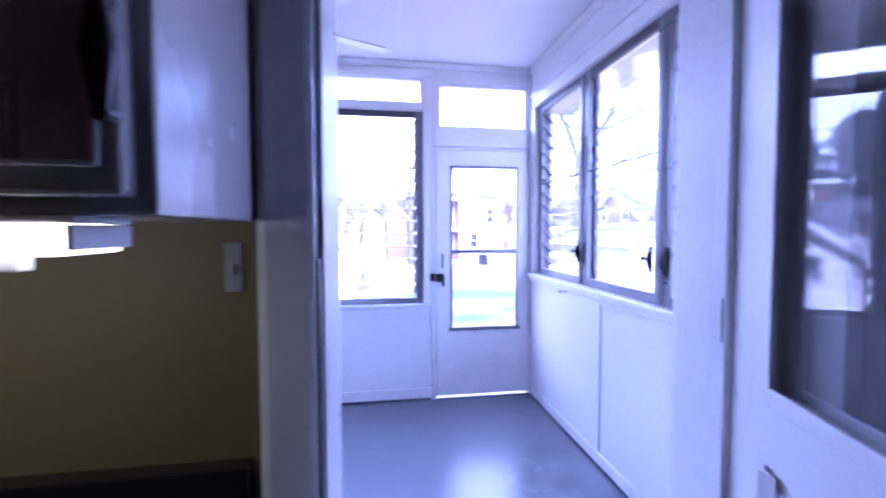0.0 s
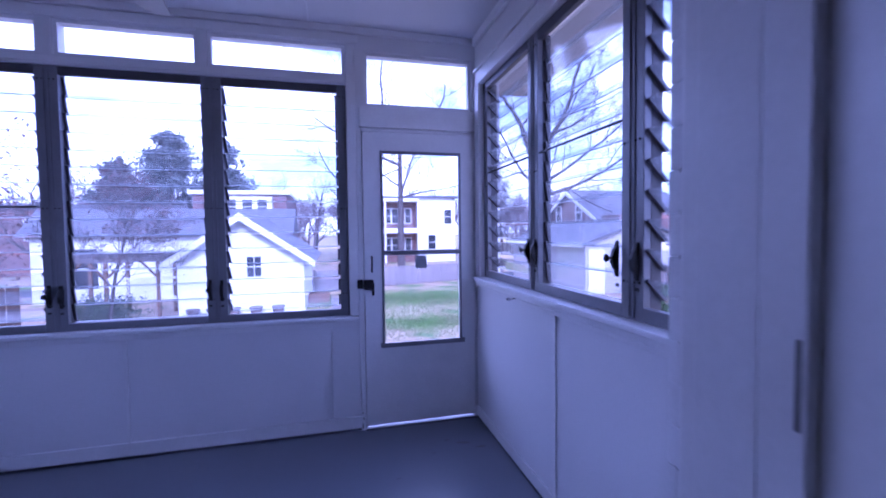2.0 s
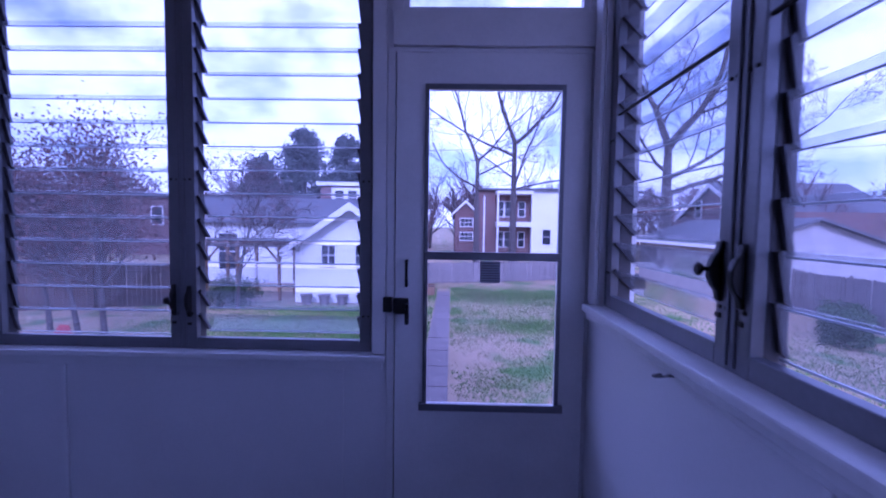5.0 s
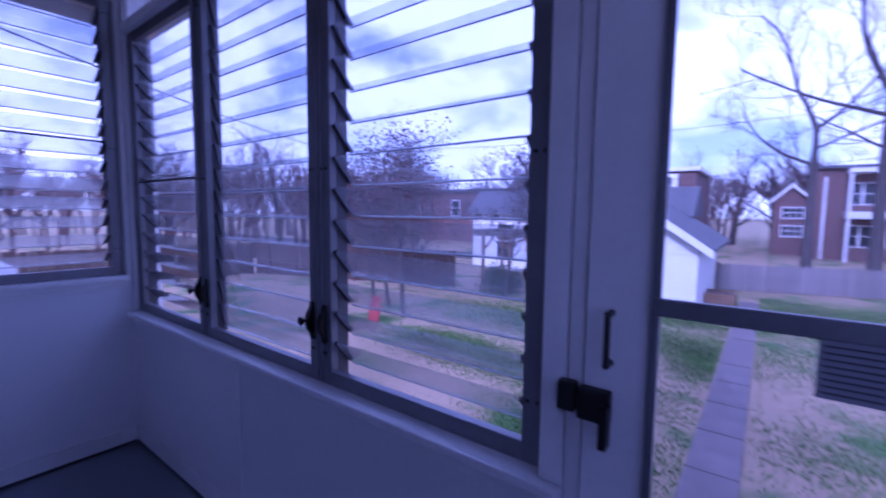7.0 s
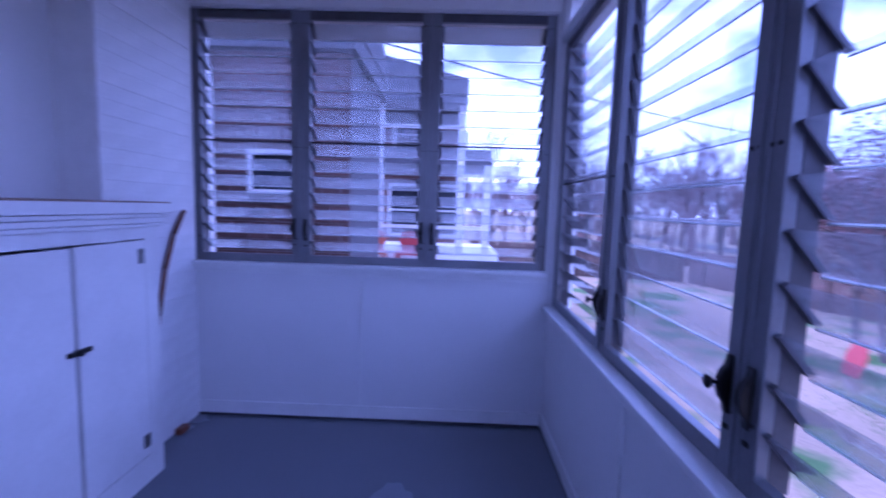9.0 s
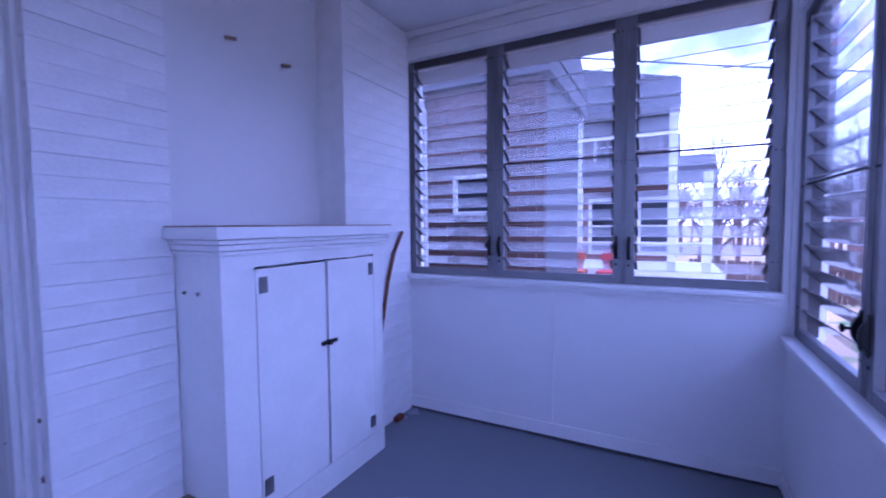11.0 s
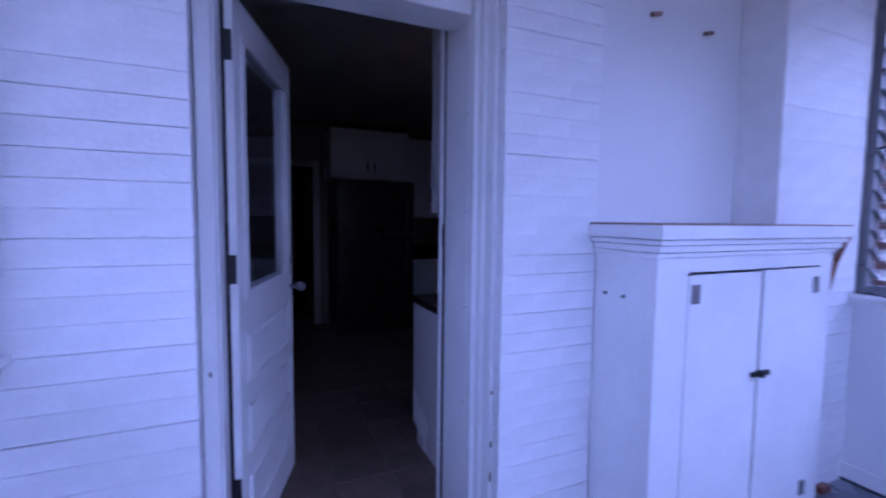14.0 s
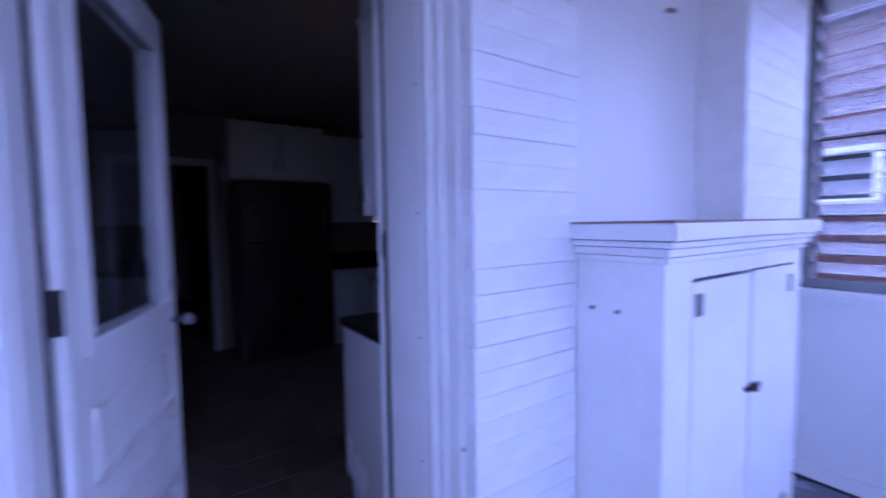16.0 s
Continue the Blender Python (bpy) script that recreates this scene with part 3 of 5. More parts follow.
part("brick_mould", boxes([(0.071, 0.101, 1.1505, 1.190, 0.0, 2.64), (0.071, 0.088, 1.1905, 1.255, 0.0, 2.64)], 0.006), TRIM, fr)
part("casing", boxes([(0.996, 1.049, 1.101, 1.20, 0.0, 2.64)], 0.003), TRIM, fr)
part("brick_mould", boxes([(1.003, 1.049, 1.201, 1.235, 0.0, 2.64)], 0.006), TRIM, fr)
part("head_casing", boxes([(0.118, 0.996, 1.101, 1.13, 2.52, 2.64)], 0.004), TRIM, fr)
part("head", boxes([(0.118, 0.994, 0.95, 1.12, 2.165, 2.25)], 0.004), TRIM, fr)
part("transom_pane", boxes([(0.118, 0.994, 1.03, 1.036, 2.25, 2.52)]), DARKPANE, fr)
part("kitchen_casing", prism(bmesh.new(), [(0.045, YI - 0.001), (0.045, YI - 0.032), (0.056, YI - 0.034), (0.068, YI - 0.028), (0.104, YI - 0.014), (0.113, YI - 0.008), (0.113, YI - 0.001)], "z", 0.0, 2.25), TRIM, fr)
part("kitchen_casing", boxes([(1.04, 1.13, YI - 0.022, YI - 0.001, 0.0, 2.25)], 0.004), TRIM, fr)
part("kitchen_head", boxes([(0.045, 1.13, YI - 0.022, YI - 0.001, 2.251, 2.34)], 0.004), TRIM, fr)
# white backing added to screen the hinge plates from the kitchen side
part("door_stop", boxes([(0.957, 0.9945, 1.0165, 1.0220, 0.02, 2.16)], 0.001), TRIM, fr)
part("weather_strip", boxes([(0.079, 0.113, 0.835, 0.872, 0.02, 1.36), (0.079, 0.108, 0.835, 0.872, 1.361, 2.60)], 0.002), BLACKMETAL, fr, "black rubber weather strip")
part("strike_plate", boxes([(0.1003, 0.103, 0.802, 0.830, 1.25, 1.34)], 0.001), STEEL, fr)
part("threshold", boxes([(0.118, 0.994, YI, 1.30, 0.0, 0.022)], 0.004), DOORBROWN, fr)

# full-height black strip put in for the shadowed gap on the hinge side
part("weather_strip", boxes([(0.982, 0.9945, 1.0225, 1.0265, 0.02, 2.16)], 0.001), BLACKMETAL, fr, "black strip standing for the dark hinge gap")
for z in (0.35, 1.15, 1.90):
    part("hinge_plate", boxes([(0.960, 0.9945, 1.027, 1.030, z, z + 0.10)], 0.001), BLACKMETAL, fr, "black hinge plate")
for z in (0.62, 1.02, 1.41, 1.80):
    part("nail_head", tube(bmesh.new(), (0.1172, 1.088, z), (0.1185, 1.088, z), 0.004, None, 8), BLACKMETAL, fr)
for x, z, h in ((0.0785, 0.71, 0.02), (0.078, 0.50, 0.03), (0.079, 0.36, 0.05), (1.026, 0.90, 0.02), (1.030, 0.46, 0.03)):
    y = 1.2553 if x < 0.5 else 1.2353
    part("paint_chip", prism(bmesh.new(), [(x - 0.004, z), (x + 0.004, z + 0.004), (x + 0.005, z + h * 0.7), (x, z + h), (x - 0.005, z + h * 0.5)], "y", y, y + 0.0009), CHIP, fr, "chip in the white paint")

# kitchen door, swung inwards on the hinge side
kd = thing("door_2", (0.978, 1.02, 0.02), "white half-glazed kitchen door, standing open", "door", kind="structure", turn=-107.2)
W, HT, TH = 0.825, 2.135, 0.044
part("leaf", boxes([(0, 0.135, 0, TH, 0, HT), (0.735, W, 0, TH, 0, HT), (0.135, 0.735, 0, TH, 2.0, HT), (0.135, 0.735, 0, TH, 0.93, 1.07), (0.135, 0.735, 0, TH, 0, 0.16),
    (0.135, 0.735, 0, TH, 0.37, 0.44), (0.135, 0.735, 0, TH, 0.65, 0.72), (0.135, 0.735, 0.012, TH - 0.012, 0.16, 0.93)]), TRIM, kd, local=True)
for z in (0.16, 0.44, 0.72):
    part("raised_panel", boxes([(0.17, 0.70, 0.002, TH - 0.002, z + 0.035, z + 0.175)], 0.009), TRIM, kd, local=True)
for z in (0.16, 0.44, 0.72):
    for x0, x1 in ((0.700, 0.735), (0.170, 0.135)):
        part("panel_moulding", prism(bmesh.new(), [(x0, -0.0005), (x1, -0.013), (x1, -0.0005)], "z", z + 0.012, z + 0.198), TRIM, kd, local=True)
part("glass_moulding", boxes([(x0, x1, y0, y1, z0, z1) for y0, y1 in ((-0.010, -0.0005), (TH + 0.0005, TH + 0.010)) for x0, x1, z0, z1 in ((0.12, 0.155, 1.05, 2.02), (0.715, 0.75, 1.05, 2.02), (0.155, 0.715, 1.05, 1.085), (0.155, 0.715, 1.985, 2.02))], 0.003), TRIM, kd, local=True)
part("pane", boxes([(0.135, 0.735, 0.019, 0.025, 1.07, 2.0)]), DARKPANE, kd, local=True)
for z in (0.33, 1.13, 1.88):
    bm = boxes([(-0.004, -0.0003, 0.004, TH - 0.002, z, z + 0.10)], 0.001)
    tube(bm, (-0.004, TH + 0.006, z - 0.004), (-0.004, TH + 0.006, z + 0.104), 0.006, None, 10)
    part("hinge", bm, BLACKMETAL, kd, "black butt hinge", local=True)
for y, d in ((-0.001, -1), (TH + 0.001, 1)):
    bm = bmesh.new()
    tube(bm, (0.78, y, 1.0), (0.78, y + d * 0.04, 1.0), 0.011)
    bmesh.ops.create_uvsphere(bm, u_segments=14, v_segments=8, radius=0.026, matrix=Matrix.Translation((0.78, y + d * 0.052, 1.0)))
    part("knob", bm, STEEL, kd, "steel door knob", smooth=True, local=True)
for z in (1.14,):
    part("deadbolt", tube(bmesh.new(), (0.78, -0.02, z), (0.78, -0.0005, z), 0.022), CHROME, kd, local=True)

# ---- porch cabinet ----
CX0, CX1, CY0, CY1, CH = -1.41, -0.362, 1.245, 1.600, 1.30
cab = thing("storage_cabinet", ((CX0 + CX1) / 2, CY0, 0), "white painted two-door wooden cupboard standing against wall", "cabinet")
for r in ((CX0, CX0 + 0.02, CY0, CY1 - 0.02, 0, CH), (CX1 - 0.02, CX1, CY0, CY1 - 0.02, 0, CH)):
    part("side_panel", boxes([r], 0.0015), TRIM, cab)
part("back_panel", boxes([(CX0 + 0.02, CX1 - 0.02, CY0, CY0 + 0.01, 0, CH)]), TRIM, cab)
part("shelf", boxes([(CX0 + 0.02, CX1 - 0.02, CY0 + 0.01, CY1 - 0.03, 0.1, 0.12)]), TRIM, cab)
part("face_frame", boxes([(CX0, -1.325, CY1 - 0.02, CY1, 0, CH), (-0.515, CX1, CY1 - 0.02, CY1, 0, CH), (-1.325, -0.515, CY1 - 0.02, CY1, 0, 0.135), (-1.325, -0.515, CY1 - 0.02, CY1, 1.20, CH)], 0.0015), TRIM, cab)
cd = part("door", boxes([(-0.928, -0.519, CY1 - 0.02, CY1 + 0.002, 0.14, 1.189)], 0.002), TRIM, cab, "white plank door, slightly sagging")
part("hinge", boxes([(-0.575, -0.532, CY1 + 0.002, CY1 + 0.006, 1.085, 1.155)], 0.001), STEEL, cd)
part("hinge", boxes([(-0.575, -0.53, CY1 + 0.002, CY1 + 0.006, 0.20, 0.275)], 0.001), STEEL, cd)
bm = boxes([(-0.99, -0.885, CY1 + 0.005, CY1 + 0.02, 0.772, 0.792)], 0.004)
tube(bm, (-0.93, CY1 + 0.004, 0.782), (-0.93, CY1 + 0.03, 0.782), 0.014)
part("turn_latch", bm, BLACKMETAL, cd, "black metal turn latch")
cd = part("door", boxes([(-1.321, -0.945, CY1 - 0.02, CY1 + 0.002, 0.14, 1.193)], 0.002), TRIM, cab, "white plank door")
part("hinge", boxes([(-1.312, -1.276, CY1 + 0.002, CY1 + 0.006, 1.085, 1.155)], 0.001), STEEL, cd)
part("hinge", boxes([(-1.312, -1.272, CY1 + 0.002, CY1 + 0.006, 0.185, 0.25)], 0.001), STEEL, cd)
# black strip stands for the shade in the gap between the doors
part("door_gap", boxes([(-0.944, -0.929, CY1 - 0.0195, CY1 - 0.0172, 0.14, 1.19)]), BLACKMETAL, cab)
for d, f, z0, z1 in ((0.012, 0.014, 1.255, 1.272), (0.02, 0.024, 1.275, 1.298), (0.03, 0.038, 1.300, 1.318)):
    part("moulding", boxes([(CX0 - d, CX1 + d, CY0, CY1 + f, z0, z1)], 0.004), TRIM, cab)
part("top_slab", boxes([(CX0 - 0.045, CX1 + 0.045, CY0, CY1 + 0.052, 1.320, 1.368)], 0.004), TRIM, cab)
part("top_board", boxes([(CX0 - 0.04, CX1 + 0.04, CY0, CY1 + 0.046, 1.368, 1.374)]), RAWWOOD, cab, "bare brown plywood top")
for y in (1.367, 1.458):
    bm = bmesh.new()
    tube(bm, (CX1, y, 1.10), (CX1 + 0.008, y, 1.10), 0.007)
    part("bolt", bm, STEEL, cab)

stick = bmesh.new()
bend = [(-1.435, 1.475, 0.002), (-1.50, 1.47, 0.40), (-1.60, 1.462, 0.75), (-1.67, 1.459, 1.0), (-1.755, 1.457, 1.19), (-1.85, 1.456, 1.315)]
for a, b in zip(bend, bend[1:]):
    tube(stick, a, b, 0.013, 0.013, 12)
    bmesh.ops.create_icosphere(stick, subdivisions=2, radius=0.0132, matrix=Matrix.Translation(b))
solid("wooden_stick", stick, STICKBROWN, "bent red-brown wooden stick leaning behind white cupboard", "stick", kind="", smooth=True)
solid("wood_scrap", boxes([(-1.80, -1.72, 1.45, 1.49, 0.0, 0.035)], 0.004), STICKBROWN, "small brown wood scrap on porch floor", "wood scrap", kind="")
blk = thing("wood_block", (-0.335, 1.38, 0), "white painted block with bare wood top", "block")
part("block", boxes([(-0.375, -0.305, 1.325, 1.44, 0.0, 0.228)], 0.004), TRIM, blk)
part("top", boxes([(-0.372, -0.308, 1.328, 1.437, 0.2282, 0.232)]), RAWWOOD, blk, "bare wood end")


def hook(x, y, z, turn):
    bm = bmesh.new()
    tube(bm, (0, 0, 0), (0, -0.02, 0), 0.004, None, 8)
    for a in range(8):
        p, q = radians(a * 32), radians(a * 32 + 32)
        tube(bm, (0, -0.02 - 0.018 + 0.018 * math.cos(p), -0.0 - 0.018 * math.sin(p)), (0, -0.02 - 0.018 + 0.018 * math.cos(q), -0.018 * math.sin(q)), 0.003, None, 6)
    ob = solid("wall_hook", bm, STEEL, "small steel hook screwed into white wainscot", "hook", kind="")
    ob.matrix_basis = pose(x, y, z, 0, 60, turn)


hook(XR - 0.012, 2.93, 0.985, -90)

# ---- ceiling fan ----
FX, FY, FB = -0.25, 2.49, 2.44
fan = thing("ceiling_fan", (FX, FY, ZC), "white ceiling fan with five blades and glass shade", "ceiling fan")
bm = bmesh.new()
tube(bm, (FX, FY, ZC - 0.045), (FX, FY, ZC - 0.001), 0.045, 0.072, 24)
tube(bm, (FX, FY, FB + 0.10), (FX, FY, ZC - 0.045), 0.013, None, 12)
part("mount", bm, TRIM, fan)
bm = bmesh.new()
tube(bm, (FX, FY, FB + 0.075), (FX, FY, FB + 0.10), 0.095, 0.05, 28)
tube(bm, (FX, FY, FB + 0.012), (FX, FY, FB + 0.075), 0.10, 0.095, 28)
tube(bm, (FX, FY, FB - 0.05), (FX, FY, FB + 0.012), 0.055, 0.075, 28)
part("motor", bm, TRIM, fan)
for k in range(10):
    a = radians(36 * k)
    x, y = FX + 0.094 * math.cos(a), FY + 0.094 * math.sin(a)
    part("vent", boxes([(x - 0.010, x + 0.010, y - 0.010, y + 0.010, FB + 0.03, FB + 0.06)], 0.002), ALUDARK, fan, "dark vent slot")
bm = bmesh.new()
tube(bm, (FX, FY, FB - 0.075), (FX, FY, FB - 0.05), 0.045, 0.05, 20)
tube(bm, (FX, FY, FB - 0.065), (FX - 0.075, FY, FB - 0.085), 0.014, 0.018, 12)
part("lamp_holder", bm, TRIM, fan)
bm = bmesh.new()
rings = ((0.022, 0.0), (0.045, 0.028), (0.052, 0.06), (0.047, 0.085), (0.028, 0.10), (0.002, 0.105))
for (r0, d0), (r1, d1) in zip(rings, rings[1:]):
    tube(bm, (FX - 0.095, FY, FB - 0.075 - d0), (FX - 0.095, FY, FB - 0.075 - d1), r0, r1, 20, False)
part("globe", bm, GLOBE, fan, "frosted glass shade", smooth=True)
for k in range(5):
    r = Matrix.Translation((FX, FY, FB)) @ pose(0, 0, 0, 0, 0, 26 + 72 * k)
    bm = boxes([(0.05, 0.19, -0.013, 0.013, -0.006, 0.0)], 0.002)
    for dy in (-0.028, 0.028):
        tube(bm, (0.13, 0.0, -0.003), (0.20, dy, -0.003), 0.006, None, 8)
    bm.transform(r)
    part("blade_arm", bm, TRIM, fan)
    shape = [(0.155, -0.038), (0.20, -0.056), (0.545, -0.070), (0.575, -0.045), (0.575, 0.045), (0.545, 0.070), (0.20, 0.056), (0.155, 0.038)]
    tip = r @ pose(0, 0, 0.001, 11, 0, 0)
    bm = prism(bmesh.new(), shape, "z", 0.0, 0.006)
    bm.transform(tip)
    b = part("blade", bm, TRIM, fan)
    rim = [(x * 1.003, y * 1.012) for x, y in shape]
    bm = prism(bmesh.new(), rim, "z", 0.0018, 0.0042)
    bm.transform(tip)
    part("rim", bm, DOORBROWN, b, "thin bare brown edge")

# ---- kitchen ----
KX0, KX1, KY0, KZ = -3.2, 1.75, -3.05, 2.56
solid("kitchen_floor", boxes([(KX0, KX1, -7.2, YI + 0.30, -0.12, -0.004)]), GROUT, "brown tiled kitchen floor", "floor")
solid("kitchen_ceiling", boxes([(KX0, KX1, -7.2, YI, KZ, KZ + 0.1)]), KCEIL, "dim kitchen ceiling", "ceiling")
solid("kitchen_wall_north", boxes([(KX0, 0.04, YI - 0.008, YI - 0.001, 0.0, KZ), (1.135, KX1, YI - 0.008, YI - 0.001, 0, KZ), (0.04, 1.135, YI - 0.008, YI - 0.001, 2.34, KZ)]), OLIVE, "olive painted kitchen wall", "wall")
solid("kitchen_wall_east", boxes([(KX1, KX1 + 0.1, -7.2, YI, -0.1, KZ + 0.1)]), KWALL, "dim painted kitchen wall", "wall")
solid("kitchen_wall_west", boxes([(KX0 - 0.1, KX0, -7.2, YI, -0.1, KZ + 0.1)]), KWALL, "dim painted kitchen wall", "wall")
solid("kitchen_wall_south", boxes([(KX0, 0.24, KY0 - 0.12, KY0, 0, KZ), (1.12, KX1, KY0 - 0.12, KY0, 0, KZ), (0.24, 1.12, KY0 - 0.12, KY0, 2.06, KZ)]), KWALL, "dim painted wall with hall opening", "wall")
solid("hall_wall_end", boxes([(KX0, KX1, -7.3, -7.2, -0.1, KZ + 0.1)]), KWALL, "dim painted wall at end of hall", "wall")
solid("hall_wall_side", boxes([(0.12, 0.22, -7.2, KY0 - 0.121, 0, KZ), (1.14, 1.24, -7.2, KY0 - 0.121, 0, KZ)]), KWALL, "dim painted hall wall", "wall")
# white casing given a duller colour to stand for the hall's shade
solid("hall_trim", boxes([(0.20, 0.28, KY0 + 0.001, KY0 + 0.022, 0, 2.1), (1.08, 1.16, KY0 + 0.001, KY0 + 0.022, 0, 2.1), (0.281, 1.079, KY0 + 0.001, KY0 + 0.022, 2.02, 2.1)], 0.003), KCEIL, "white casing round hall opening, darkened for the dim hall", "trim")
hd = thing("door_3", (0.66, -7.19, 0), "brown wooden door at end of hall, closed", "door", kind="structure")
part("leaf", boxes([(0.28, 1.08, -7.198, -7.16, 0.0, 2.03)], 0.004), DOORBROWN, hd)
for z0, z1 in ((0.2, 0.95), (1.1, 1.85)):
    for x0, x1 in ((0.38, 0.64), (0.72, 0.98)):
        part("panel", boxes([(x0, x1, -7.159, -7.15, z0, z1)], 0.004), DOORBROWN, hd)

frg = thing("refrigerator", (-0.33, -2.6, 0), "tall black refrigerator with freezer door on top", "refrigerator")
part("body", boxes([(-0.81, 0.10, -2.98, -2.32, 0.03, 1.82)], 0.012), FRIDGE, frg)
for z0, z1 in ((0.05, 1.20), (1.212, 1.815)):
    d = part("door", boxes([(-0.808, 0.098, -2.318, -2.25, z0, z1)], 0.014), FRIDGE, frg)
    part("handle", boxes([(-0.74, -0.715, -2.25, -2.20, z1 - 0.45 if z0 < 1 else z0 + 0.06, z1 - 0.05 if z0 < 1 else z0 + 0.4)], 0.008), FRIDGE, d)
for x in (-0.72, 0.07):
    part("foot", tube(bmesh.new(), (x, -2.35, 0), (x, -2.35, 0.031), 0.02), BLACKMETAL, frg)


def wall_cabinet(name, x0, x1, y0, y1, z0, z1, face, ndoors, label, grip="meet"):
    """Box with framed doors on the side named by face ('+y' or '-y')."""
    c = thing(name, ((x0 + x1) / 2, (y0 + y1) / 2, z0), label, "cabinet")
    part("body", boxes([(x0, x1, y0, y1, z0, z1)], 0.003), KCAB, c)
    s = 1 if face == "+y" else -1
    yf = y1 if s > 0 else y0
    w = (x1 - x0) / ndoors
    for i in range(ndoors):
        a, b = x0 + i * w + 0.012, x0 + (i + 1) * w - 0.012
        ya, yb = sorted((yf + s * 0.0005, yf + s * 0.02))
        d = part("door", boxes([(a, b, ya, yb, z0 + 0.012, z1 - 0.012)], 0.004), KCAB, c)
        yc, yd = sorted((yf + s * 0.0205, yf + s * 0.028))
        f = 0.055
        part("door_frame", boxes([(a + 0.01, a + f, yc, yd, z0 + 0.03, z1 - 0.03), (b - f, b - 0.01, yc, yd, z0 + 0.03, z1 - 0.03), (a + f, b - f, yc, yd, z0 + 0.03, z0 + 0.03 + f), (a + f, b - f, yc, yd, z1 - 0.03 - f, z1 - 0.03)], 0.004), KCAB, d)
        hx = b - 0.03 if i % 2 == 0 else a + 0.03
        if grip == "right":
            hx = b - 0.001
        hz = (z0 + 0.062, z0 + 0.132) if grip == "right" else (z0 + 0.10, z0 + 0.20) if z0 > 1 else (z1 - 0.20, z1 - 0.10)
        bm = bmesh.new()
        tube(bm, (hx, yf + s * 0.038, hz[0]), (hx, yf + s * 0.038, (hz[0] + hz[1]) / 2), 0.005, 0.010)
        tube(bm, (hx, yf + s * 0.038, (hz[0] + hz[1]) / 2), (hx, yf + s * 0.038, hz[1]), 0.010, 0.005)
        for z in hz:
            tube(bm, (hx, yf + s * 0.028, z), (hx, yf + s * 0.040, z), 0.006)
        part("handle", bm, BLACKMETAL, d, "black spindle handle")
    return c


wall_cabinet("wall_cabinet", -0.80, 0.045, 0.518, 0.75, 1.414, 2.40, "-y", 2, "off-white wall cabinet beside the back door", "right")
part("filler", boxes([(-0.80, 0.04, 0.7505, 0.791, 1.42, 2.40)]), OLIVE, bpy.data.objects["wall_cabinet"], "dark scribe strip")
wall_cabinet("fridge_cabinet", -0.79, 0.15, -2.98, -2.42, 1.84, 2.42, "+y", 2, "off-white cabinet above refrigerator")
wall_cabinet("wall_cabinet", -1.9, -0.80, -3.04, -2.72, 1.40, 2.42, "+y", 2, "off-white wall cabinet beside refrigerator")
base_1 = wall_cabinet("base_cabinet", -0.80, 0.022, 0.17, 0.79, 0.10, 0.868, "-y", 2, "off-white base cabinet with bare end panel")
part("plinth", boxes([(-0.80, 0.015, 0.23, 0.79, 0, 0.10)]), KCAB, base_1)
base_2 = wall_cabinet("base_cabinet", -1.9, -0.81, -3.04, -2.45, 0.10, 0.868, "+y", 2, "off-white base cabinet beside refrigerator")
part("plinth", boxes([(-1.9, -0.82, -3.04, -2.5, 0, 0.10)]), KCAB, base_2)
solid("worktop", boxes([(-2.6, 0.032, 0.148, 0.791, 0.870, 0.908), (-2.6, 0.03, 0.76, 0.791, 0.908, 1.095)], 0.005), COUNTER, "black laminate worktop with low backsplash", "worktop", kind="")
solid("worktop", boxes([(-1.95, -0.80, -3.045, -2.42, 0.870, 0.908), (-1.95, -0.80, -3.045, -3.01, 0.908, 1.02)], 0.005), COUNTER, "black laminate worktop beside refrigerator", "worktop", kind="")
ul = thing("undercabinet_lamp", (-0.25, 0.62, 1.40), "white undercabinet fluorescent lamp, switched on", "lamp")
part("housing", boxes([(-0.62, -0.002, 0.505, 0.577, 1.408, 1.4135), (-0.008, -0.002, 0.506, 0.577, 1.390, 1.4075)], 0.002), PLASTICWHITE, ul)
part("diffuser", boxes([(-0.62, -0.0085, 0.503, 0.576, 1.386, 1.4075)], 0.005), TUBE, ul, "glowing yellowish diffuser")
part("switch", boxes([(-0.06, -0.042, 0.515, 0.53, 1.375, 1.3855)], 0.002), PLASTICWHITE, ul)
# plate coloured grey to stand for the weak light away from the lamp
sw = thing("switch_plate", (0.005, YI - 0.012, 1.36), "wall switch plate, greyed for the dim light on it", "switch")
part("plate", boxes([(-0.001, 0.021, YI - 0.014, YI - 0.0085, 1.322, 1.388)], 0.002), LABELGREY, sw)
part("toggle", boxes([(0.006, 0.014, YI - 0.024, YI - 0.0142, 1.345, 1.360)], 0.002), LABELGREY, sw)
sp = thing("spot_lamp", (-0.29, -0.15, KZ), "small ceiling spot lamp with warm bulb, on", "lamp")
bm = bmesh.new()
tube(bm, (-0.29, -0.15, KZ - 0.03), (-0.29, -0.15, KZ - 0.001), 0.05, 0.055, 20)
tube(bm, (-0.29, -0.15, KZ - 0.075), (-0.29, -0.15, KZ - 0.03), 0.012, None, 10)
part("base", bm, PLASTICWHITE, sp)
part("shade", tube(bmesh.new(), (-0.29, -0.15, KZ - 0.105), (-0.29, -0.15, KZ - 0.07), 0.036, 0.018, 18, False), BLACKMETAL, sp, "dark metal spot shade")
bm = bmesh.new()
bmesh.ops.create_uvsphere(bm, u_segments=16, v_segments=10, radius=0.024, matrix=Matrix.Translation((-0.29, -0.15, KZ - 0.112)))
part("bulb", bm, BULB, sp, smooth=True)


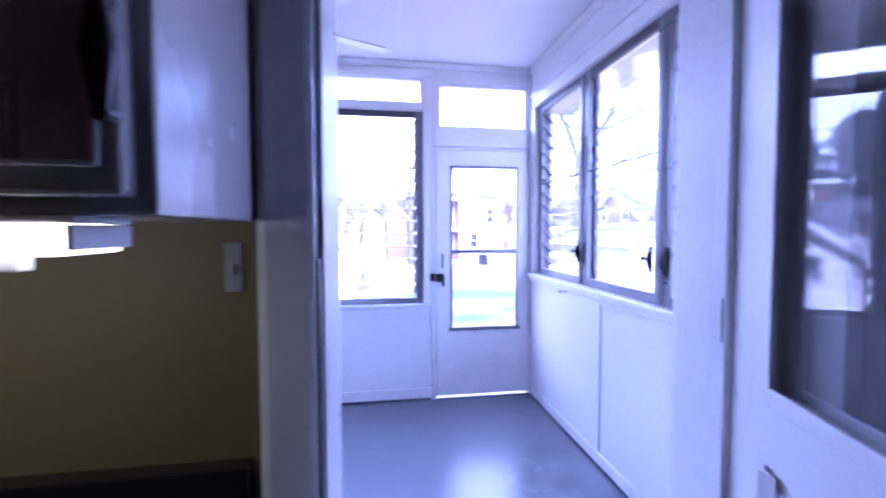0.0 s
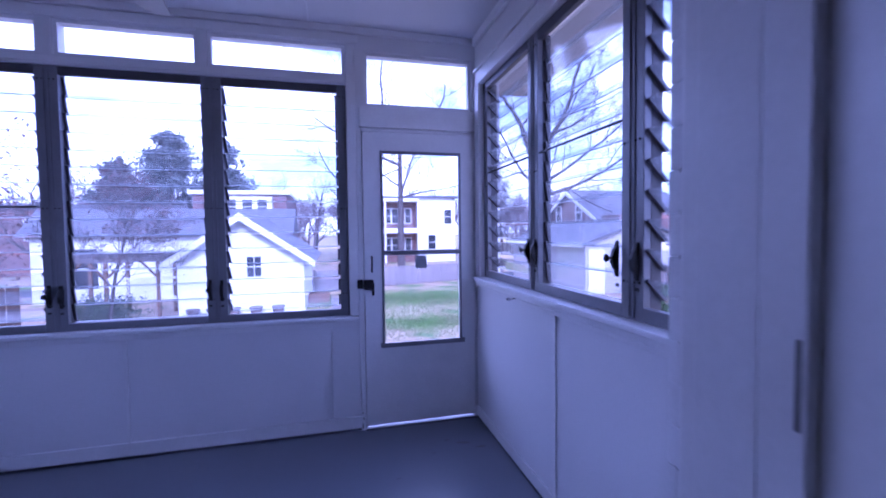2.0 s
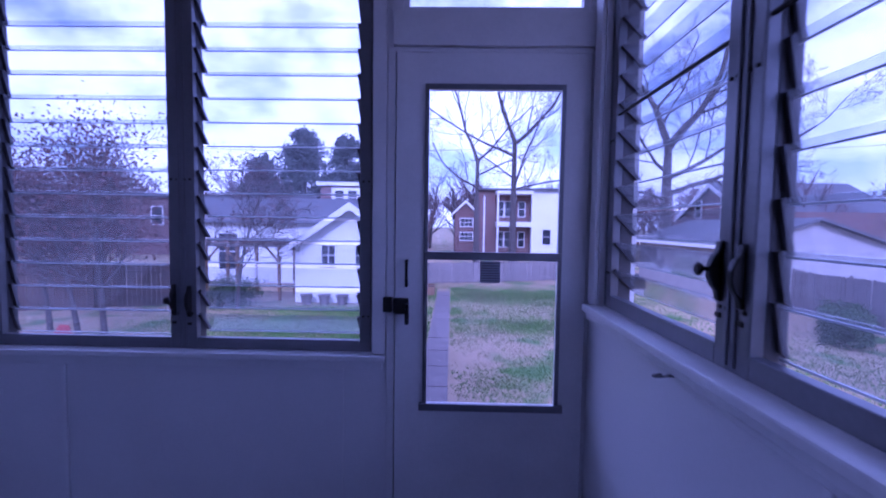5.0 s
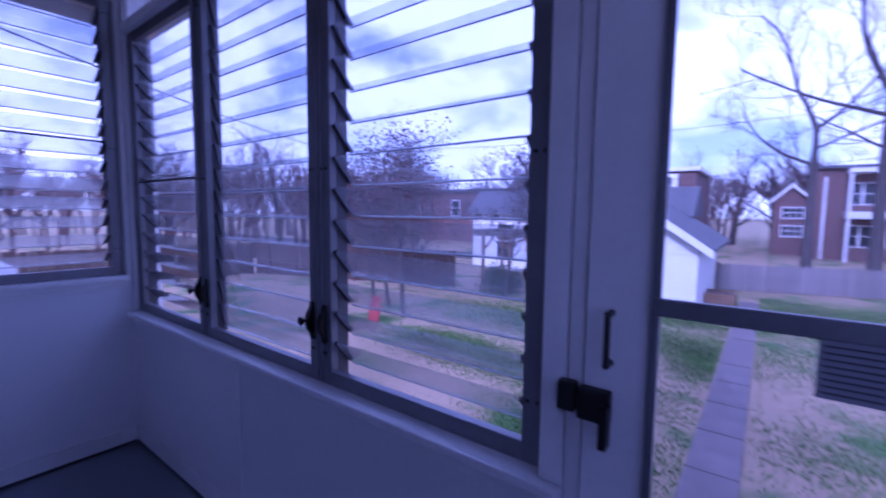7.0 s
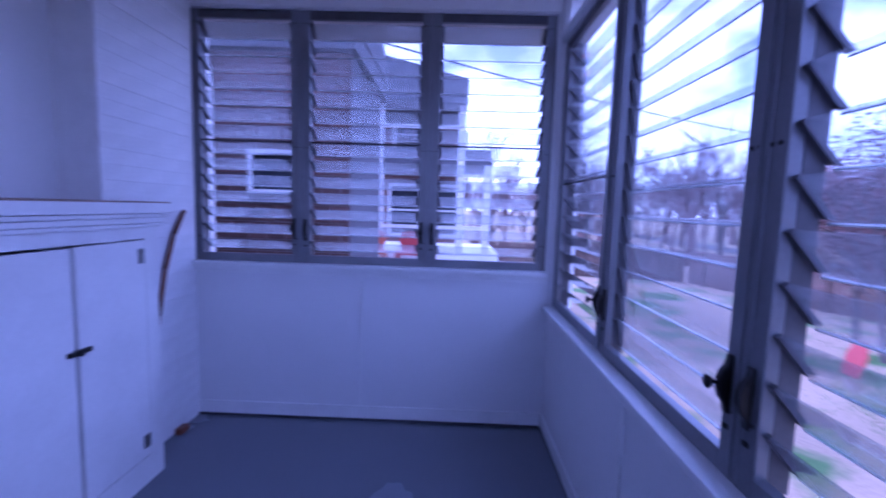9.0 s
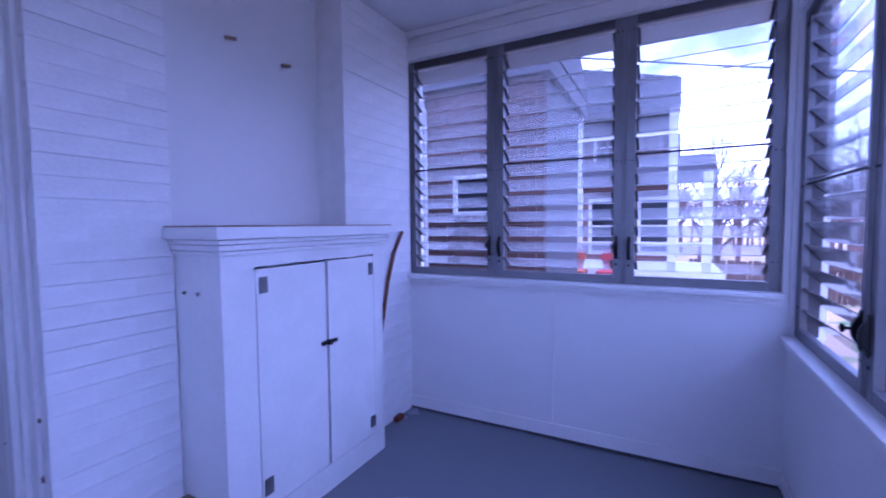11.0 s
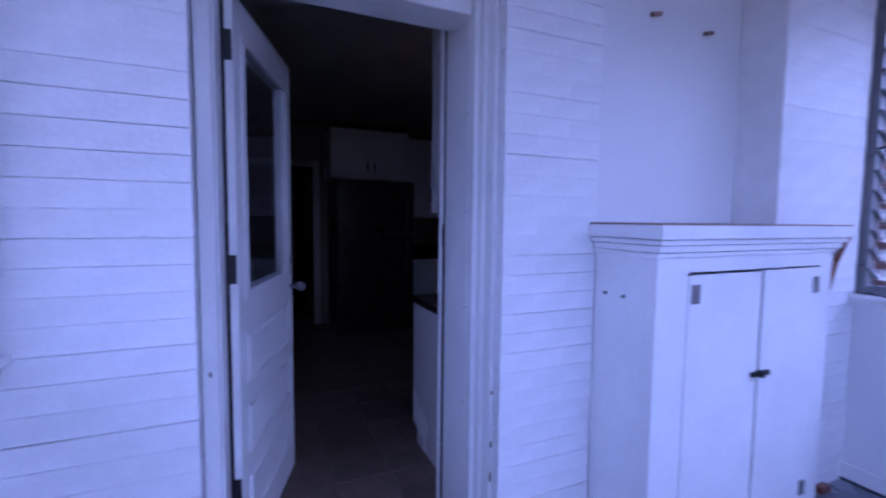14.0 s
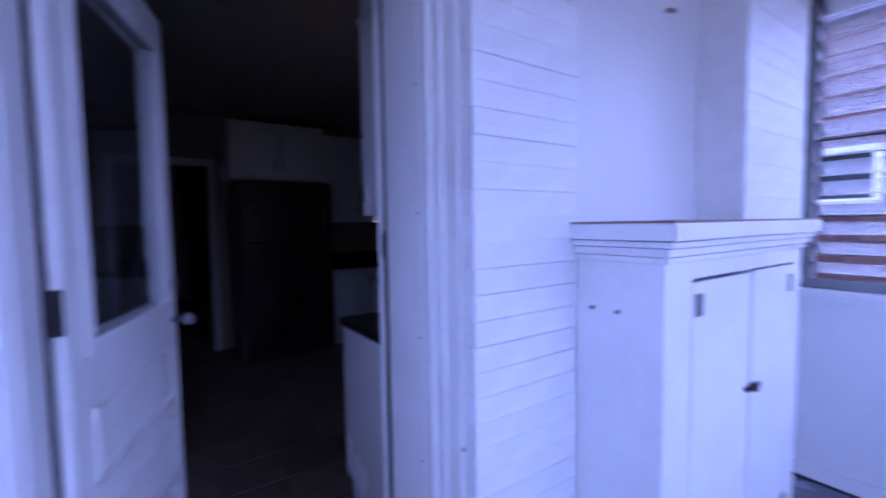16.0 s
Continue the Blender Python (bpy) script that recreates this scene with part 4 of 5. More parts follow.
# ---- painted bricks of the house wall ----
wall = bpy.data.objects["wall_house"]
COURSE = 0.0735


def painted_bricks(x0, x1, y, z0, z1, length=0.29):
    cache = {}
    rows = int((z1 - z0) / COURSE)
    for r in range(rows):
        x = x0 - (0.5 * length if r % 2 else 0.0)
        jut, roll = random.uniform(-0.0016, 0.0016), random.uniform(-0.6, 0.35)
        joint = random.choice((0.0002, 0.0005, 0.0009))
        while x < x1 - 0.004:
            a, b = max(x, x0), min(x + length, x1)
            x += length
            if b - a < 0.03:
                continue
            key = (round(b - a, 3), joint)
            if key not in cache:
                w = key[0] / 2 - 0.00005
                bm = boxes([(-w, w, -0.010, 0.012, -COURSE / 2 + joint, COURSE / 2 - joint)])
                top = [e for e in bm.edges if all(v.co.y > 0 for v in e.verts) and abs(e.verts[0].co.x - e.verts[1].co.x) > 0.001]
                bmesh.ops.bevel(bm, geom=top, offset=0.0007 + joint, segments=2, affect="EDGES")
                cache[key] = mesh_of("brick", bm, BRICKWHITE)
            piece("brick", cache[key], wall, pose((a + b) / 2, y - 0.012 + jut, z0 + COURSE * (r + 0.5), roll, 0, 0))


painted_bricks(1.051, XR - 0.002, YH, 0.0, ZC)
painted_bricks(-0.356, 0.075, YH, 0.0, ZC)
# bricks that turn the corner into the doorway
for x in (1.056, 0.070):
    out = -1 if x > 0.5 else 1
    for r in range(int(ZC / COURSE)):
        d, h = random.uniform(0.003, 0.0065), COURSE / 2 - random.uniform(0.002, 0.004)
        back = 1.240 if out < 0 else 1.258
        bm = boxes([(min(x, x + out * d), max(x, x + out * d), back, YH - 0.011 + random.uniform(-0.0015, 0.0015), -h, h)], 0.002)
        bm.transform(Matrix.Translation((-x, -YH, 0)))
        piece("brick", mesh_of("brick", bm, BRICKWHITE), wall, pose(x, YH, COURSE * (r + 0.5)))
painted_bricks(XL + 0.002, -1.281, 1.44, 0.0, ZC)

# ---- kitchen tiles ----
kfloor = bpy.data.objects["kitchen_floor"]
tile = mesh_of("tile", boxes([(-0.15, 0.15, -0.15, 0.15, -0.006, 0.004)], 0.002), TILE)
for i in range(-3, 6):
    for j in range(-17, 3):
        if abs(0.305 * j + 0.2) < 6:
            piece("tile", tile, kfloor, pose(0.10 + 0.305 * i, 0.02 + 0.305 * j, -0.002))


# ---- scuffs on the porch floor ----
rs = random.Random(4)
for x, y, r in ((1.27, 3.30, 0.05), (1.36, 3.22, 0.035), (1.05, 3.22, 0.012), (0.80, 3.0, 0.014), (1.18, 3.36, 0.02)):
    out = [(x + r * rs.uniform(0.4, 1.3) * math.cos(a * 0.7), y + 0.4 * r * rs.uniform(0.3, 1.2) * math.sin(a * 0.7)) for a in range(9)]
    solid("floor_scuff", prism(bmesh.new(), out, "z", 0.0003, 0.0012), SCUFFSHADE, "dark scuff worn into grey floor paint", "stain")

# ---- porch roof and outside steps ----
solid("porch_roof", boxes([(XL - 0.55, XR + 0.50, 1.205, YB + 0.22, ZC + 0.07, ZC + 0.20), (XL - 0.55, XL - 0.16, 1.205, YB + 0.22, 2.56, ZC + 0.069), (XR + 0.16, XR + 0.50, 1.205, YB + 0.22, 2.44, ZC + 0.069)]), BEIGE, "dull beige boxed porch eaves", "roof")
solid("porch_skirt", boxes([(XL - 0.13, XR + 0.13, YB - 0.05, YB + 0.12, GZ, -0.121), (XL - 0.13, XL - 0.02, 1.205, YB - 0.051, GZ, -0.121), (XR + 0.02, XR + 0.13, 1.205, YB - 0.051, GZ, -0.121)]), SIDING, "white boards below porch floor", "wall")
st = thing("garden_stairs", (1.0, YB + 0.14, GZ), "weathered concrete steps down to garden", "stairs", kind="structure")
for k in range(9):
    part("step", boxes([(0.45, 1.5, YB + 0.145 + 0.27 * k, YB + 0.145 + 0.27 * (k + 1) - 0.001, GZ - 0.02, -0.15 - 0.18 * k)], 0.01), CONCRETE, st)

# ---- garden ground ----
solid("ground", boxes([(-600, 600, -600, 600, GZ - 0.3, GZ)]), GRASS, "patchy spring lawn with bare straw-coloured soil", "ground")
path = thing("garden_path", (0.6, 8, GZ), "narrow path of pale concrete slabs", "path", kind="structure")
slab = mesh_of("slab", boxes([(-0.29, 0.29, -0.59, 0.59, -0.04, 0.03)], 0.008), CONCRETE)
for k in range(13):
    piece("slab", slab, path, pose(random.uniform(-0.012, 0.012), -1.0 + 1.2 * k, random.uniform(-0.004, 0.004), 0, random.uniform(-0.5, 0.5), random.uniform(-0.4, 0.4)))


def tufts(name, cells, mat, label, h=0.05):
    """Thin bent blades scattered over patches: (x, y, spread x, spread y, count)."""
    vs, fs = [], []
    for cx, cy, sx, sy, n in cells:
        for _ in range(n * 10):
            x, y = random.gauss(cx, sx), random.gauss(cy, sy)
            if 0.28 < x < 0.92 and y < 23 or y < 6.4:
                continue
            a, hh, w = random.uniform(0, 6.28), h * random.uniform(0.5, 1.4), random.uniform(0.007, 0.013)
            dx, dy, lean = math.cos(a) * w, math.sin(a) * w, random.uniform(-0.06, 0.06)
            i = len(vs)
            vs += [(x - dx, y - dy, GZ - 0.01), (x + dx, y + dy, GZ - 0.01), (x + lean, y + lean, GZ + hh)]
            fs.append((i, i + 1, i + 2))
    me = bpy.data.meshes.new(name)
    me.from_pydata(vs, [], fs)
    me.materials.append(mat)
    return tagged(new(name, me), label, "grass", kind="stuff")


patches = [(3.6, 21.0, 3.2, 1.5, 4200), (3.5, 15.2, 0.9, 0.7, 700), (2.8, 10.6, 0.7, 1.1, 330), (1.7, 10.0, 0.4, 0.6, 120), (-3.2, 14.6, 2.6, 1.0, 4600), (-3.0, 10.6, 1.6, 0.5, 1500), (-1.0, 8.6, 0.8, 0.7, 800), (-5.2, 11.2, 0.9, 0.5, 700), (-2.2, 17.2, 2.5, 0.5, 1600), (6.5, 17, 2.5, 2.5, 1666), (9, 11, 2.5, 2.0, 1666), (0.0, 13.5, 0.35, 0.9, 500)]
tufts("grass", patches, BLADES, "patches of green spring grass in lawn")
solid("driveway", boxes([(-4.1, -2.35, -20, 3.2, GZ + 0.002, GZ + 0.02)]), CONCRETE, "pale concrete drive beside house", "road")
solid("alley", boxes([(-200, 60, 27.5, 31.5, GZ + 0.002, GZ + 0.02)]), ASPHALT, "grey asphalt back alley", "road")


# ---- fences ----
def fence(name, a, b, height, mat, label, board=0.14):
    a, b = Vector((*a, GZ)), Vector((*b, GZ))
    d = b - a
    n = int(d.length / (board + 0.012))
    f = thing(name, a, label, "fence", turn=math.degrees(math.atan2(d.y, d.x)))
    me = mesh_of("board", prism(bmesh.new(), [(-board / 2, 0.03), (board / 2, 0.03), (board / 2, height - 0.05), (board * 0.22, height), (-board * 0.22, height), (-board / 2, height - 0.05)], "y", -0.011, 0.011), mat)
    for i in range(n):
        piece("board", me, f, pose((i + 0.5) * d.length / n, 0, random.uniform(-0.03, 0.02), 0, random.uniform(-0.8, 0.8), 0))
    for z in (0.35, height - 0.3):
        part("rail", boxes([(0, d.length, 0.013, 0.055, z, z + 0.09)]), mat, f, local=True)
    for i in range(int(d.length / 2.4) + 1):
        x = min(i * 2.4, d.length - 0.05)
        part("post", boxes([(x - 0.045, x + 0.045, 0.057, 0.147, -0.1, height + 0.05)], 0.006), mat, f, local=True)


fence("garden_fence", (-0.6, 24.6), (11.9, 28.6), 1.15, FENCE, "weathered grey board fence at end of garden")
fence("garden_fence", (-9.6, 17.6), (-19.5, 14.2), 1.55, BROWNFENCE, "brown board fence along side of garden")
fence("garden_fence", (-19.6, 14.0), (-21.5, 4.0), 1.55, BROWNFENCE, "brown board fence along side of garden")


# ---- buildings ----
def window(parent, c, n, w, h, cols=1, rows=2, mat=TRIM):
    """A sash window on a wall: centre c, outward normal n ('-y', '+x' or '-x'), width and height."""
    def slab(u0, u1, z0, z1, d0, d1):
        if n == "-y":
            return (c[0] + u0, c[0] + u1, c[1] - d1, c[1] - d0, c[2] + z0, c[2] + z1)
        if n == "-x":
            return (c[0] - d1, c[0] - d0, c[1] + u0, c[1] + u1, c[2] + z0, c[2] + z1)
        return (c[0] + d0, c[0] + d1, c[1] + u0, c[1] + u1, c[2] + z0, c[2] + z1)
    a, b, s = w / 2, h / 2, min(w, h) * 0.11
    win = part("window", boxes([slab(-a - s, -a, -b - s, b + s, 0.0, 0.06), slab(a, a + s, -b - s, b + s, 0.0, 0.06), slab(-a, a, b, b + s, 0.0, 0.06), slab(-a, a, -b - s, -b, 0.0, 0.08)]), mat, parent)
    part("pane", boxes([slab(-a, a, -b, b, 0.0, 0.012)]), DARKWINDOW, win)
    bars = [slab(-a, a, -b + 2 * b * k / rows - s * 0.3, -b + 2 * b * k / rows + s * 0.3, 0.013, 0.04) for k in range(1, rows)]
    bars += [slab(-a + 2 * a * k / cols - s * 0.25, -a + 2 * a * k / cols + s * 0.25, -b, b, 0.013, 0.036) for k in range(1, cols)]
    if bars:
        part("glazing_bars", boxes(bars), mat, win)
    return win


def lap_courses(x0, x1, y, z0, z1, step=0.16):
    """Lap boards on a wall that faces -y."""
    bm = bmesh.new()
    n = int((z1 - z0) / step)
    for k in range(n):
        prism(bm, [(y - 0.03, z0 + k * step), (y, z0 + k * step), (y, z0 + (k + 1) * step - 0.004), (y - 0.012, z0 + (k + 1) * step - 0.004)], "x", x0, x1)
    return bm


def gable_front(parent, x0, x1, y0, y1, z0, ze, za, wall_mat, over=0.45, courses=True):
    """A house with its gable towards -y."""
    xm = (x0 + x1) / 2
    part("wall", prism(bmesh.new(), [(x0, z0), (x1, z0), (x1, ze), (xm, za), (x0, ze)], "y", y0, y1), wall_mat, parent)
    if courses:
        part("siding", lap_courses(x0, x1, y0 - 0.001, z0 + 0.15, ze), wall_mat, parent)
    sl = (za - ze) / (xm - x0)
    for s in (-1, 1):
        xe = xm + s * (xm - x0 + over)
        zl = ze - over * sl
        part("roof_slope", prism(bmesh.new(), [(xm, za + 0.02), (xe, zl + 0.02), (xe, zl + 0.12), (xm, za + 0.12)], "y", y0 - over, y1 + over), SHINGLE, parent)
        part("barge_board", prism(bmesh.new(), [(xm, za - 0.20), (xe, zl - 0.16), (xe, zl + 0.10), (xm, za + 0.10)], "y", y0 - over - 0.04, y0 - over - 0.001), TRIM, parent)


gar = thing("garage", (-3.0, 20.5, GZ), "white lap-sided garage with grey gable roof", "garage")
gable_front(gar, -5.3, -0.75, 18.75, 25.0, GZ, 0.52, 2.1, SIDING)
for x in (-3.95, -2.6):
    window(gar, (x, 18.715, 0.10), "-y", 0.52, 0.78, 2, 2)
for k, x in enumerate((-4.7, -4.0, -3.3, -2.5, -1.7)):
    pot = thing("flower_pot", (x, 18.3, GZ), "grey clay flower pot standing by garage", "pot", group="pots by the garage")
    bm = bmesh.new()
    tube(bm, (x, 18.3, GZ), (x, 18.3, GZ + 0.34), 0.16, 0.22, 14)
    tube(bm, (x, 18.3, GZ + 0.34), (x, 18.3, GZ + 0.39), 0.25, None, 14)
    part("pot", bm, CONCRETE, pot)

shed = thing("long_building", (-8, 27, GZ), "long low white building with grey roof", "building")
part("wall", boxes([(-13.2, -2.0, 24.5, 27.2, GZ, 1.35)]), SIDING, shed)
part("roof", prism(bmesh.new(), [(24.1, 1.35), (25.9, 2.75), (27.5, 1.35)], "x", -13.6, -1.6), SHINGLE, shed)
window(shed, (-11.0, 24.49, -0.2), "-y", 1.0, 1.9, 1, 2)

row = thing("row_house", (-5, 44, GZ), "flat-roofed red brick row house with white bay", "house")
part("wall", boxes([(-10.8, -3.5, 40, 50, GZ, 4.75)]), REDBRICK, row)
part("cornice", boxes([(-11.1, -3.2, 39.7, 50.2, 4.75, 5.05)]), TRIM, row)
part("bay", boxes([(-9.6, -4.6, 39.2, 39.99, 2.6, 4.5)]), SIDING, row)
for x in (-8.9, -7.75, -6.5, -5.35):
    window(row, (x, 39.19, 3.65), "-y", 0.75, 1.2, 1, 2)
window(row, (-4.05, 39.99, 1.2), "-y", 0.7, 1.6, 1, 2)
row2 = thing("row_house", (-18, 46, GZ), "low red brick row house behind trees", "house")
part("wall", boxes([(-32, -12, 42, 52, GZ, 3.6)]), REDBRICK, row2)
part("roof", boxes([(-32.3, -11.7, 41.7, 52.3, 3.6, 3.95)]), SHINGLE, row2)
for x in (-27, -23, -19, -15):
    window(row2, (x, 41.99, 1.9), "-y", 1.0, 1.6, 1, 2)
row3 = thing("row_house", (9, 52, GZ), "red brick house with wooden back porches", "house")
part("wall", boxes([(3.6, 9.0, 46, 56, GZ, 5.0)]), REDBRICK, row3)
part("roof", boxes([(3.5, 9.05, 45.6, 56, 5.0, 5.2)]), SHINGLE, row3)
part("deck", boxes([(5.4, 9.0, 44.2, 45.99, 1.3, 1.8), (5.4, 9.0, 44.2, 45.99, 4.55, 4.85)]), TRIM, row3)
part("downspout", boxes([(4.2, 4.36, 45.86, 45.99, GZ, 4.4)], 0.01), TRIM, row3, "white metal downspout")
for x in (5.5, 7.2, 8.9):
    part("porch_post", boxes([(x - 0.09, x + 0.09, 44.25, 44.43, GZ, 4.55)]), TRIM, row3)
for x in (5.95, 6.7, 8.1):
    for z in (0.0, 3.1):
        window(row3, (x, 45.99, z), "-y", 0.6, 1.5, 1, 2)
hs2 = thing("house", (2.4, 50, GZ), "small red brick house with gable", "house")
gable_front(hs2, 1.3, 3.58, 48, 56, GZ, 2.9, 4.0, REDBRICK, 0.3, False)
for z in (0.2, 1.7):
    window(hs2, (2.55, 47.99, z), "-y", 1.3, 0.8, 3, 2)
wh = thing("house", (15, 44, GZ), "tall white clapboard house", "house")
part("wall", boxes([(9.06, 13.2, 45.5, 54, GZ, 5.0)]), SIDING, wh)
part("roof", boxes([(9.06, 13.4, 45.1, 54, 5.0, 5.2)]), SHINGLE, wh)
for x, z in ((10.6, 0.3), (12.4, 3.0)):
    window(wh, (x, 45.49, z), "-y", 0.8, 1.5, 1, 2)

# pale garage to the right, gable towards the porch
g2 = thing("garage", (14.5, 15.5, GZ), "beige garage with grey roof and white door", "garage")
part("wall", prism(bmesh.new(), [(12.4, GZ), (18.6, GZ), (18.6, 0.75), (12.4, 0.75)], "y", 19.3, 28.0), BEIGE, g2)
part("gable", prism(bmesh.new(), [(12.4, 0.75), (18.6, 0.75), (15.5, 1.75)], "y", 19.3, 28.0), BEIGE, g2)
part("siding", lap_courses(12.4, 18.6, 19.299, GZ + 0.15, 0.75, 0.2), BEIGE, g2)
for s in (-1, 1):
    part("roof_slope", prism(bmesh.new(), [(15.5, 1.76), (15.5 + s * 3.5, 0.60), (15.5 + s * 3.5, 0.70), (15.5, 1.88)], "y", 18.95, 28.3), SHINGLE, g2)
part("fascia", boxes([(11.95, 11.99, 18.95, 28.3, 0.54, 0.72)]), TRIM, g2)
part("door", boxes([(12.55, 13.45, 19.22, 19.265, GZ, 0.40)], 0.01), TRIM, g2, "white side door")

rh = thing("house", (24, 36, GZ), "red brick house with white-trimmed gable", "house")
part("wall", boxes([(23, 34, 31, 45, GZ, 2.6)]), REDBRICK, rh)
part("gable", prism(bmesh.new(), [(33.9, 2.6), (42.9, 2.6), (38.4, 5.1)], "x", 23, 34), REDBRICK, rh)
for s in (-1, 1):
    part("roof_slope", prism(bmesh.new(), [(38.4, 5.15), (38.4 + s * 5.2, 2.2), (38.4 + s * 5.2, 2.35), (38.4, 5.3)], "x", 22.5, 34), SHINGLE, rh)
    part("barge_board", prism(bmesh.new(), [(38.4, 4.85), (38.4 + s * 5.2, 1.95), (38.4 + s * 5.2, 2.3), (38.4, 5.2)], "x", 22.4, 22.49), TRIM, rh)
for y in (36.9, 40.6):
    window(rh, (22.98, y, 3.05), "-x", 0.9, 1.4, 1, 2)
gh = thing("garage", (24, 21, GZ), "low white garage with gable and grey roof", "garage")
gable_front(gh, 21.0, 27.0, 20.0, 26.0, GZ, -0.35, 0.75, SIDING, 0.35)
window(gh, (23.2, 19.965, -0.9), "-y", 0.7, 0.6, 2, 1)
fence("garden_fence", (14.4, 18.9), (14.4, 2.0), 1.6, FENCE, "grey board fence beside garden")
dk = thing("wooden_deck", (20.0, 13.0, GZ), "red-brown wooden deck with railing", "deck")
part("platform", boxes([(18.0, 21.5, 11.0, 17.2, -0.75, -0.60)], 0.01), DECKWOOD, dk)
for y in (11.1, 13.1, 15.1, 17.1):
    part("post", boxes([(18.0, 18.1, y - 0.05, y + 0.05, GZ, 0.20)], 0.01), DECKWOOD, dk)
part("top_rail", boxes([(17.97, 18.13, 11.0, 17.2, 0.20, 0.25)], 0.008), DECKWOOD, dk)
part("bottom_rail", boxes([(18.02, 18.08, 11.0, 17.2, -0.50, -0.44)], 0.004), DECKWOOD, dk)
rod = mesh_of("baluster", boxes([(-0.02, 0.02, -0.02, 0.02, -0.44, 0.20)], 0.003), DECKWOOD)
for k in range(43):
    if k % 14:
        piece("baluster", rod, dk, dk.matrix_basis.inverted() @ pose(18.05, 11.1 + k * 6.0 / 42, 0))

# ---- arbor with lattice ----
ar = thing("arbor", (-7.3, 19.5, GZ), "weathered wooden arbor with white lattice", "arbor")
for x in (-9.0, -7.7, -6.0):
    for y in (18.9, 20.6):
        part("post", boxes([(x - 0.06, x + 0.06, y - 0.06, y + 0.06, GZ, 0.38)], 0.01), CEDAR, ar)
for y in (18.9, 20.6):
    part("beam", boxes([(-9.5, -5.6, y - 0.05, y + 0.05, 0.38, 0.56)], 0.01), FENCE, ar)
for k in range(9):
    part("rafter", boxes([(-9.3 + 0.45 * k, -9.22 + 0.45 * k, 18.5, 21.0, 0.565, 0.68)]), FENCE, ar)
for x, s in ((-7.7, 1), (-7.7, -1), (-6.0, -1), (-9.0, 1)):
    bm = bmesh.new()
    tube(bm, (x, 18.9, -0.25), (x + s * 0.55, 18.9, 0.40), 0.045, None, 6)
    part("brace", bm, CEDAR, ar)
bm = bmesh.new()
for k in range(17):
    for s in (-1, 1):
        xa, xb = -7.65 + 0.14 * k, -7.65 + 0.14 * k + s * 0.75
        lo, hi = min(xa, xb), max(xa, xb)
        if lo > -7.7 and hi < -5.4:
            tube(bm, (xa, 18.88 + 0.012 * s, -1.0), (xb, 18.88 + 0.012 * s, -0.25), 0.018, None, 4)
part("lattice", bm, TRIM, ar)
part("lattice_frame", boxes([(-7.7, -5.4, 18.86, 18.90, -0.26, -0.20), (-7.7, -5.4, 18.86, 18.90, -1.05, -0.99)]), TRIM, ar)

# ---- neighbour's brick house, close to the porch ----
nh = thing("brick_house", (-6.5, -1.0, GZ), "red-brown brick house with white downspout next door", "house")
NX, NY = -4.2, 1.87
part("wall", boxes([(NX - 0.06, NX - 0.02, -9.0, NY - 0.02, GZ, 3.05)]), GREYMORTAR, nh)
part("side_wall", boxes([(-6.2, NX - 0.061, -9.0, NY, GZ, 3.05)]), ENDWALL, nh, "dull grey rendered end wall")
part("soffit", boxes([(-6.5, NX + 0.12, -9.3, NY + 0.08, 3.05, 3.15), (-6.5, NX + 0.10, -9.3, NY + 0.06, 3.151, 3.30)]), SHINGLE, nh)
part("roof", prism(bmesh.new(), [(-6.6, 3.31), (NX + 0.13, 3.31), (-5.2, 4.2)], "y", -9.3, NY + 0.08), SHINGLE, nh)
bm = boxes([(NX + 0.001, NX + 0.085, 0.235, 0.335, GZ, 2.86)], 0.012)
tube(bm, (NX + 0.05, 0.285, 2.84), (NX + 0.10, 0.285, 3.05), 0.045, None, 8)
part("downspout", bm, TRIM, nh, "white metal downspout")
window(nh, (NX + 0.0, 1.03, 1.73), "+x", 0.52, 0.40, 1, 1)
arch = bmesh.new()
for k in range(9):
    a = radians(62 + 7 * k)
    bx = boxes([(-0.02, 0.014, -0.028, 0.028, -0.10, 0.10)], 0.004)
    bx.transform(pose(NX, 1.03 + 0.72 * math.cos(a), 1.40 + 0.72 * math.sin(a)) @ pose(0, 0, 0, math.degrees(a) - 90, 0, 0))
    tmp = bpy.data.meshes.new("tmp")
    bx.to_mesh(tmp)
    bx.free()
    arch.from_mesh(tmp)
part("brick_arch", arch, BRICKPIECE, nh)
# two-storey back porch further along
pc = thing("back_porch", (-9.2, 2.6, GZ), "two-storey white-posted wooden back porch", "porch")
part("house_wall", boxes([(-16, -10.4, 1.0, 3.2, GZ, 3.9)]), REDBRICK, pc)
part("deck", boxes([(-10.4, -8.0, 1.2, 4.0, 0.25, 0.48)]), TRIM, pc)
part("upper_deck", boxes([(-10.4, -8.0, 1.2, 3.8, 2.25, 2.55)]), SHINGLE, pc)
part("roof", prism(bmesh.new(), [(1.0, 3.45), (3.28, 3.40), (3.28, 3.86), (1.0, 4.42)], "x", -10.6, -7.8), SHINGLE, pc)
for y in (1.55, 2.45, 3.18, 3.72):
    part("post", boxes([(-8.12, -7.98, y - 0.07, y + 0.07, GZ, 3.42 if y < 3.5 else 2.25)], 0.01), TRIM, pc)
for z in (2.95, 0.95):
    part("rail", boxes([(-8.08, -8.02, 1.2, 3.8 if z < 2 else 3.2, z, z + 0.07)]), TRIM, pc)
for k in range(14):
    part("baluster", boxes([(-8.07, -8.03, 1.3 + 0.15 * k, 1.34 + 0.15 * k, 2.55, 2.95)]), FENCE, pc)
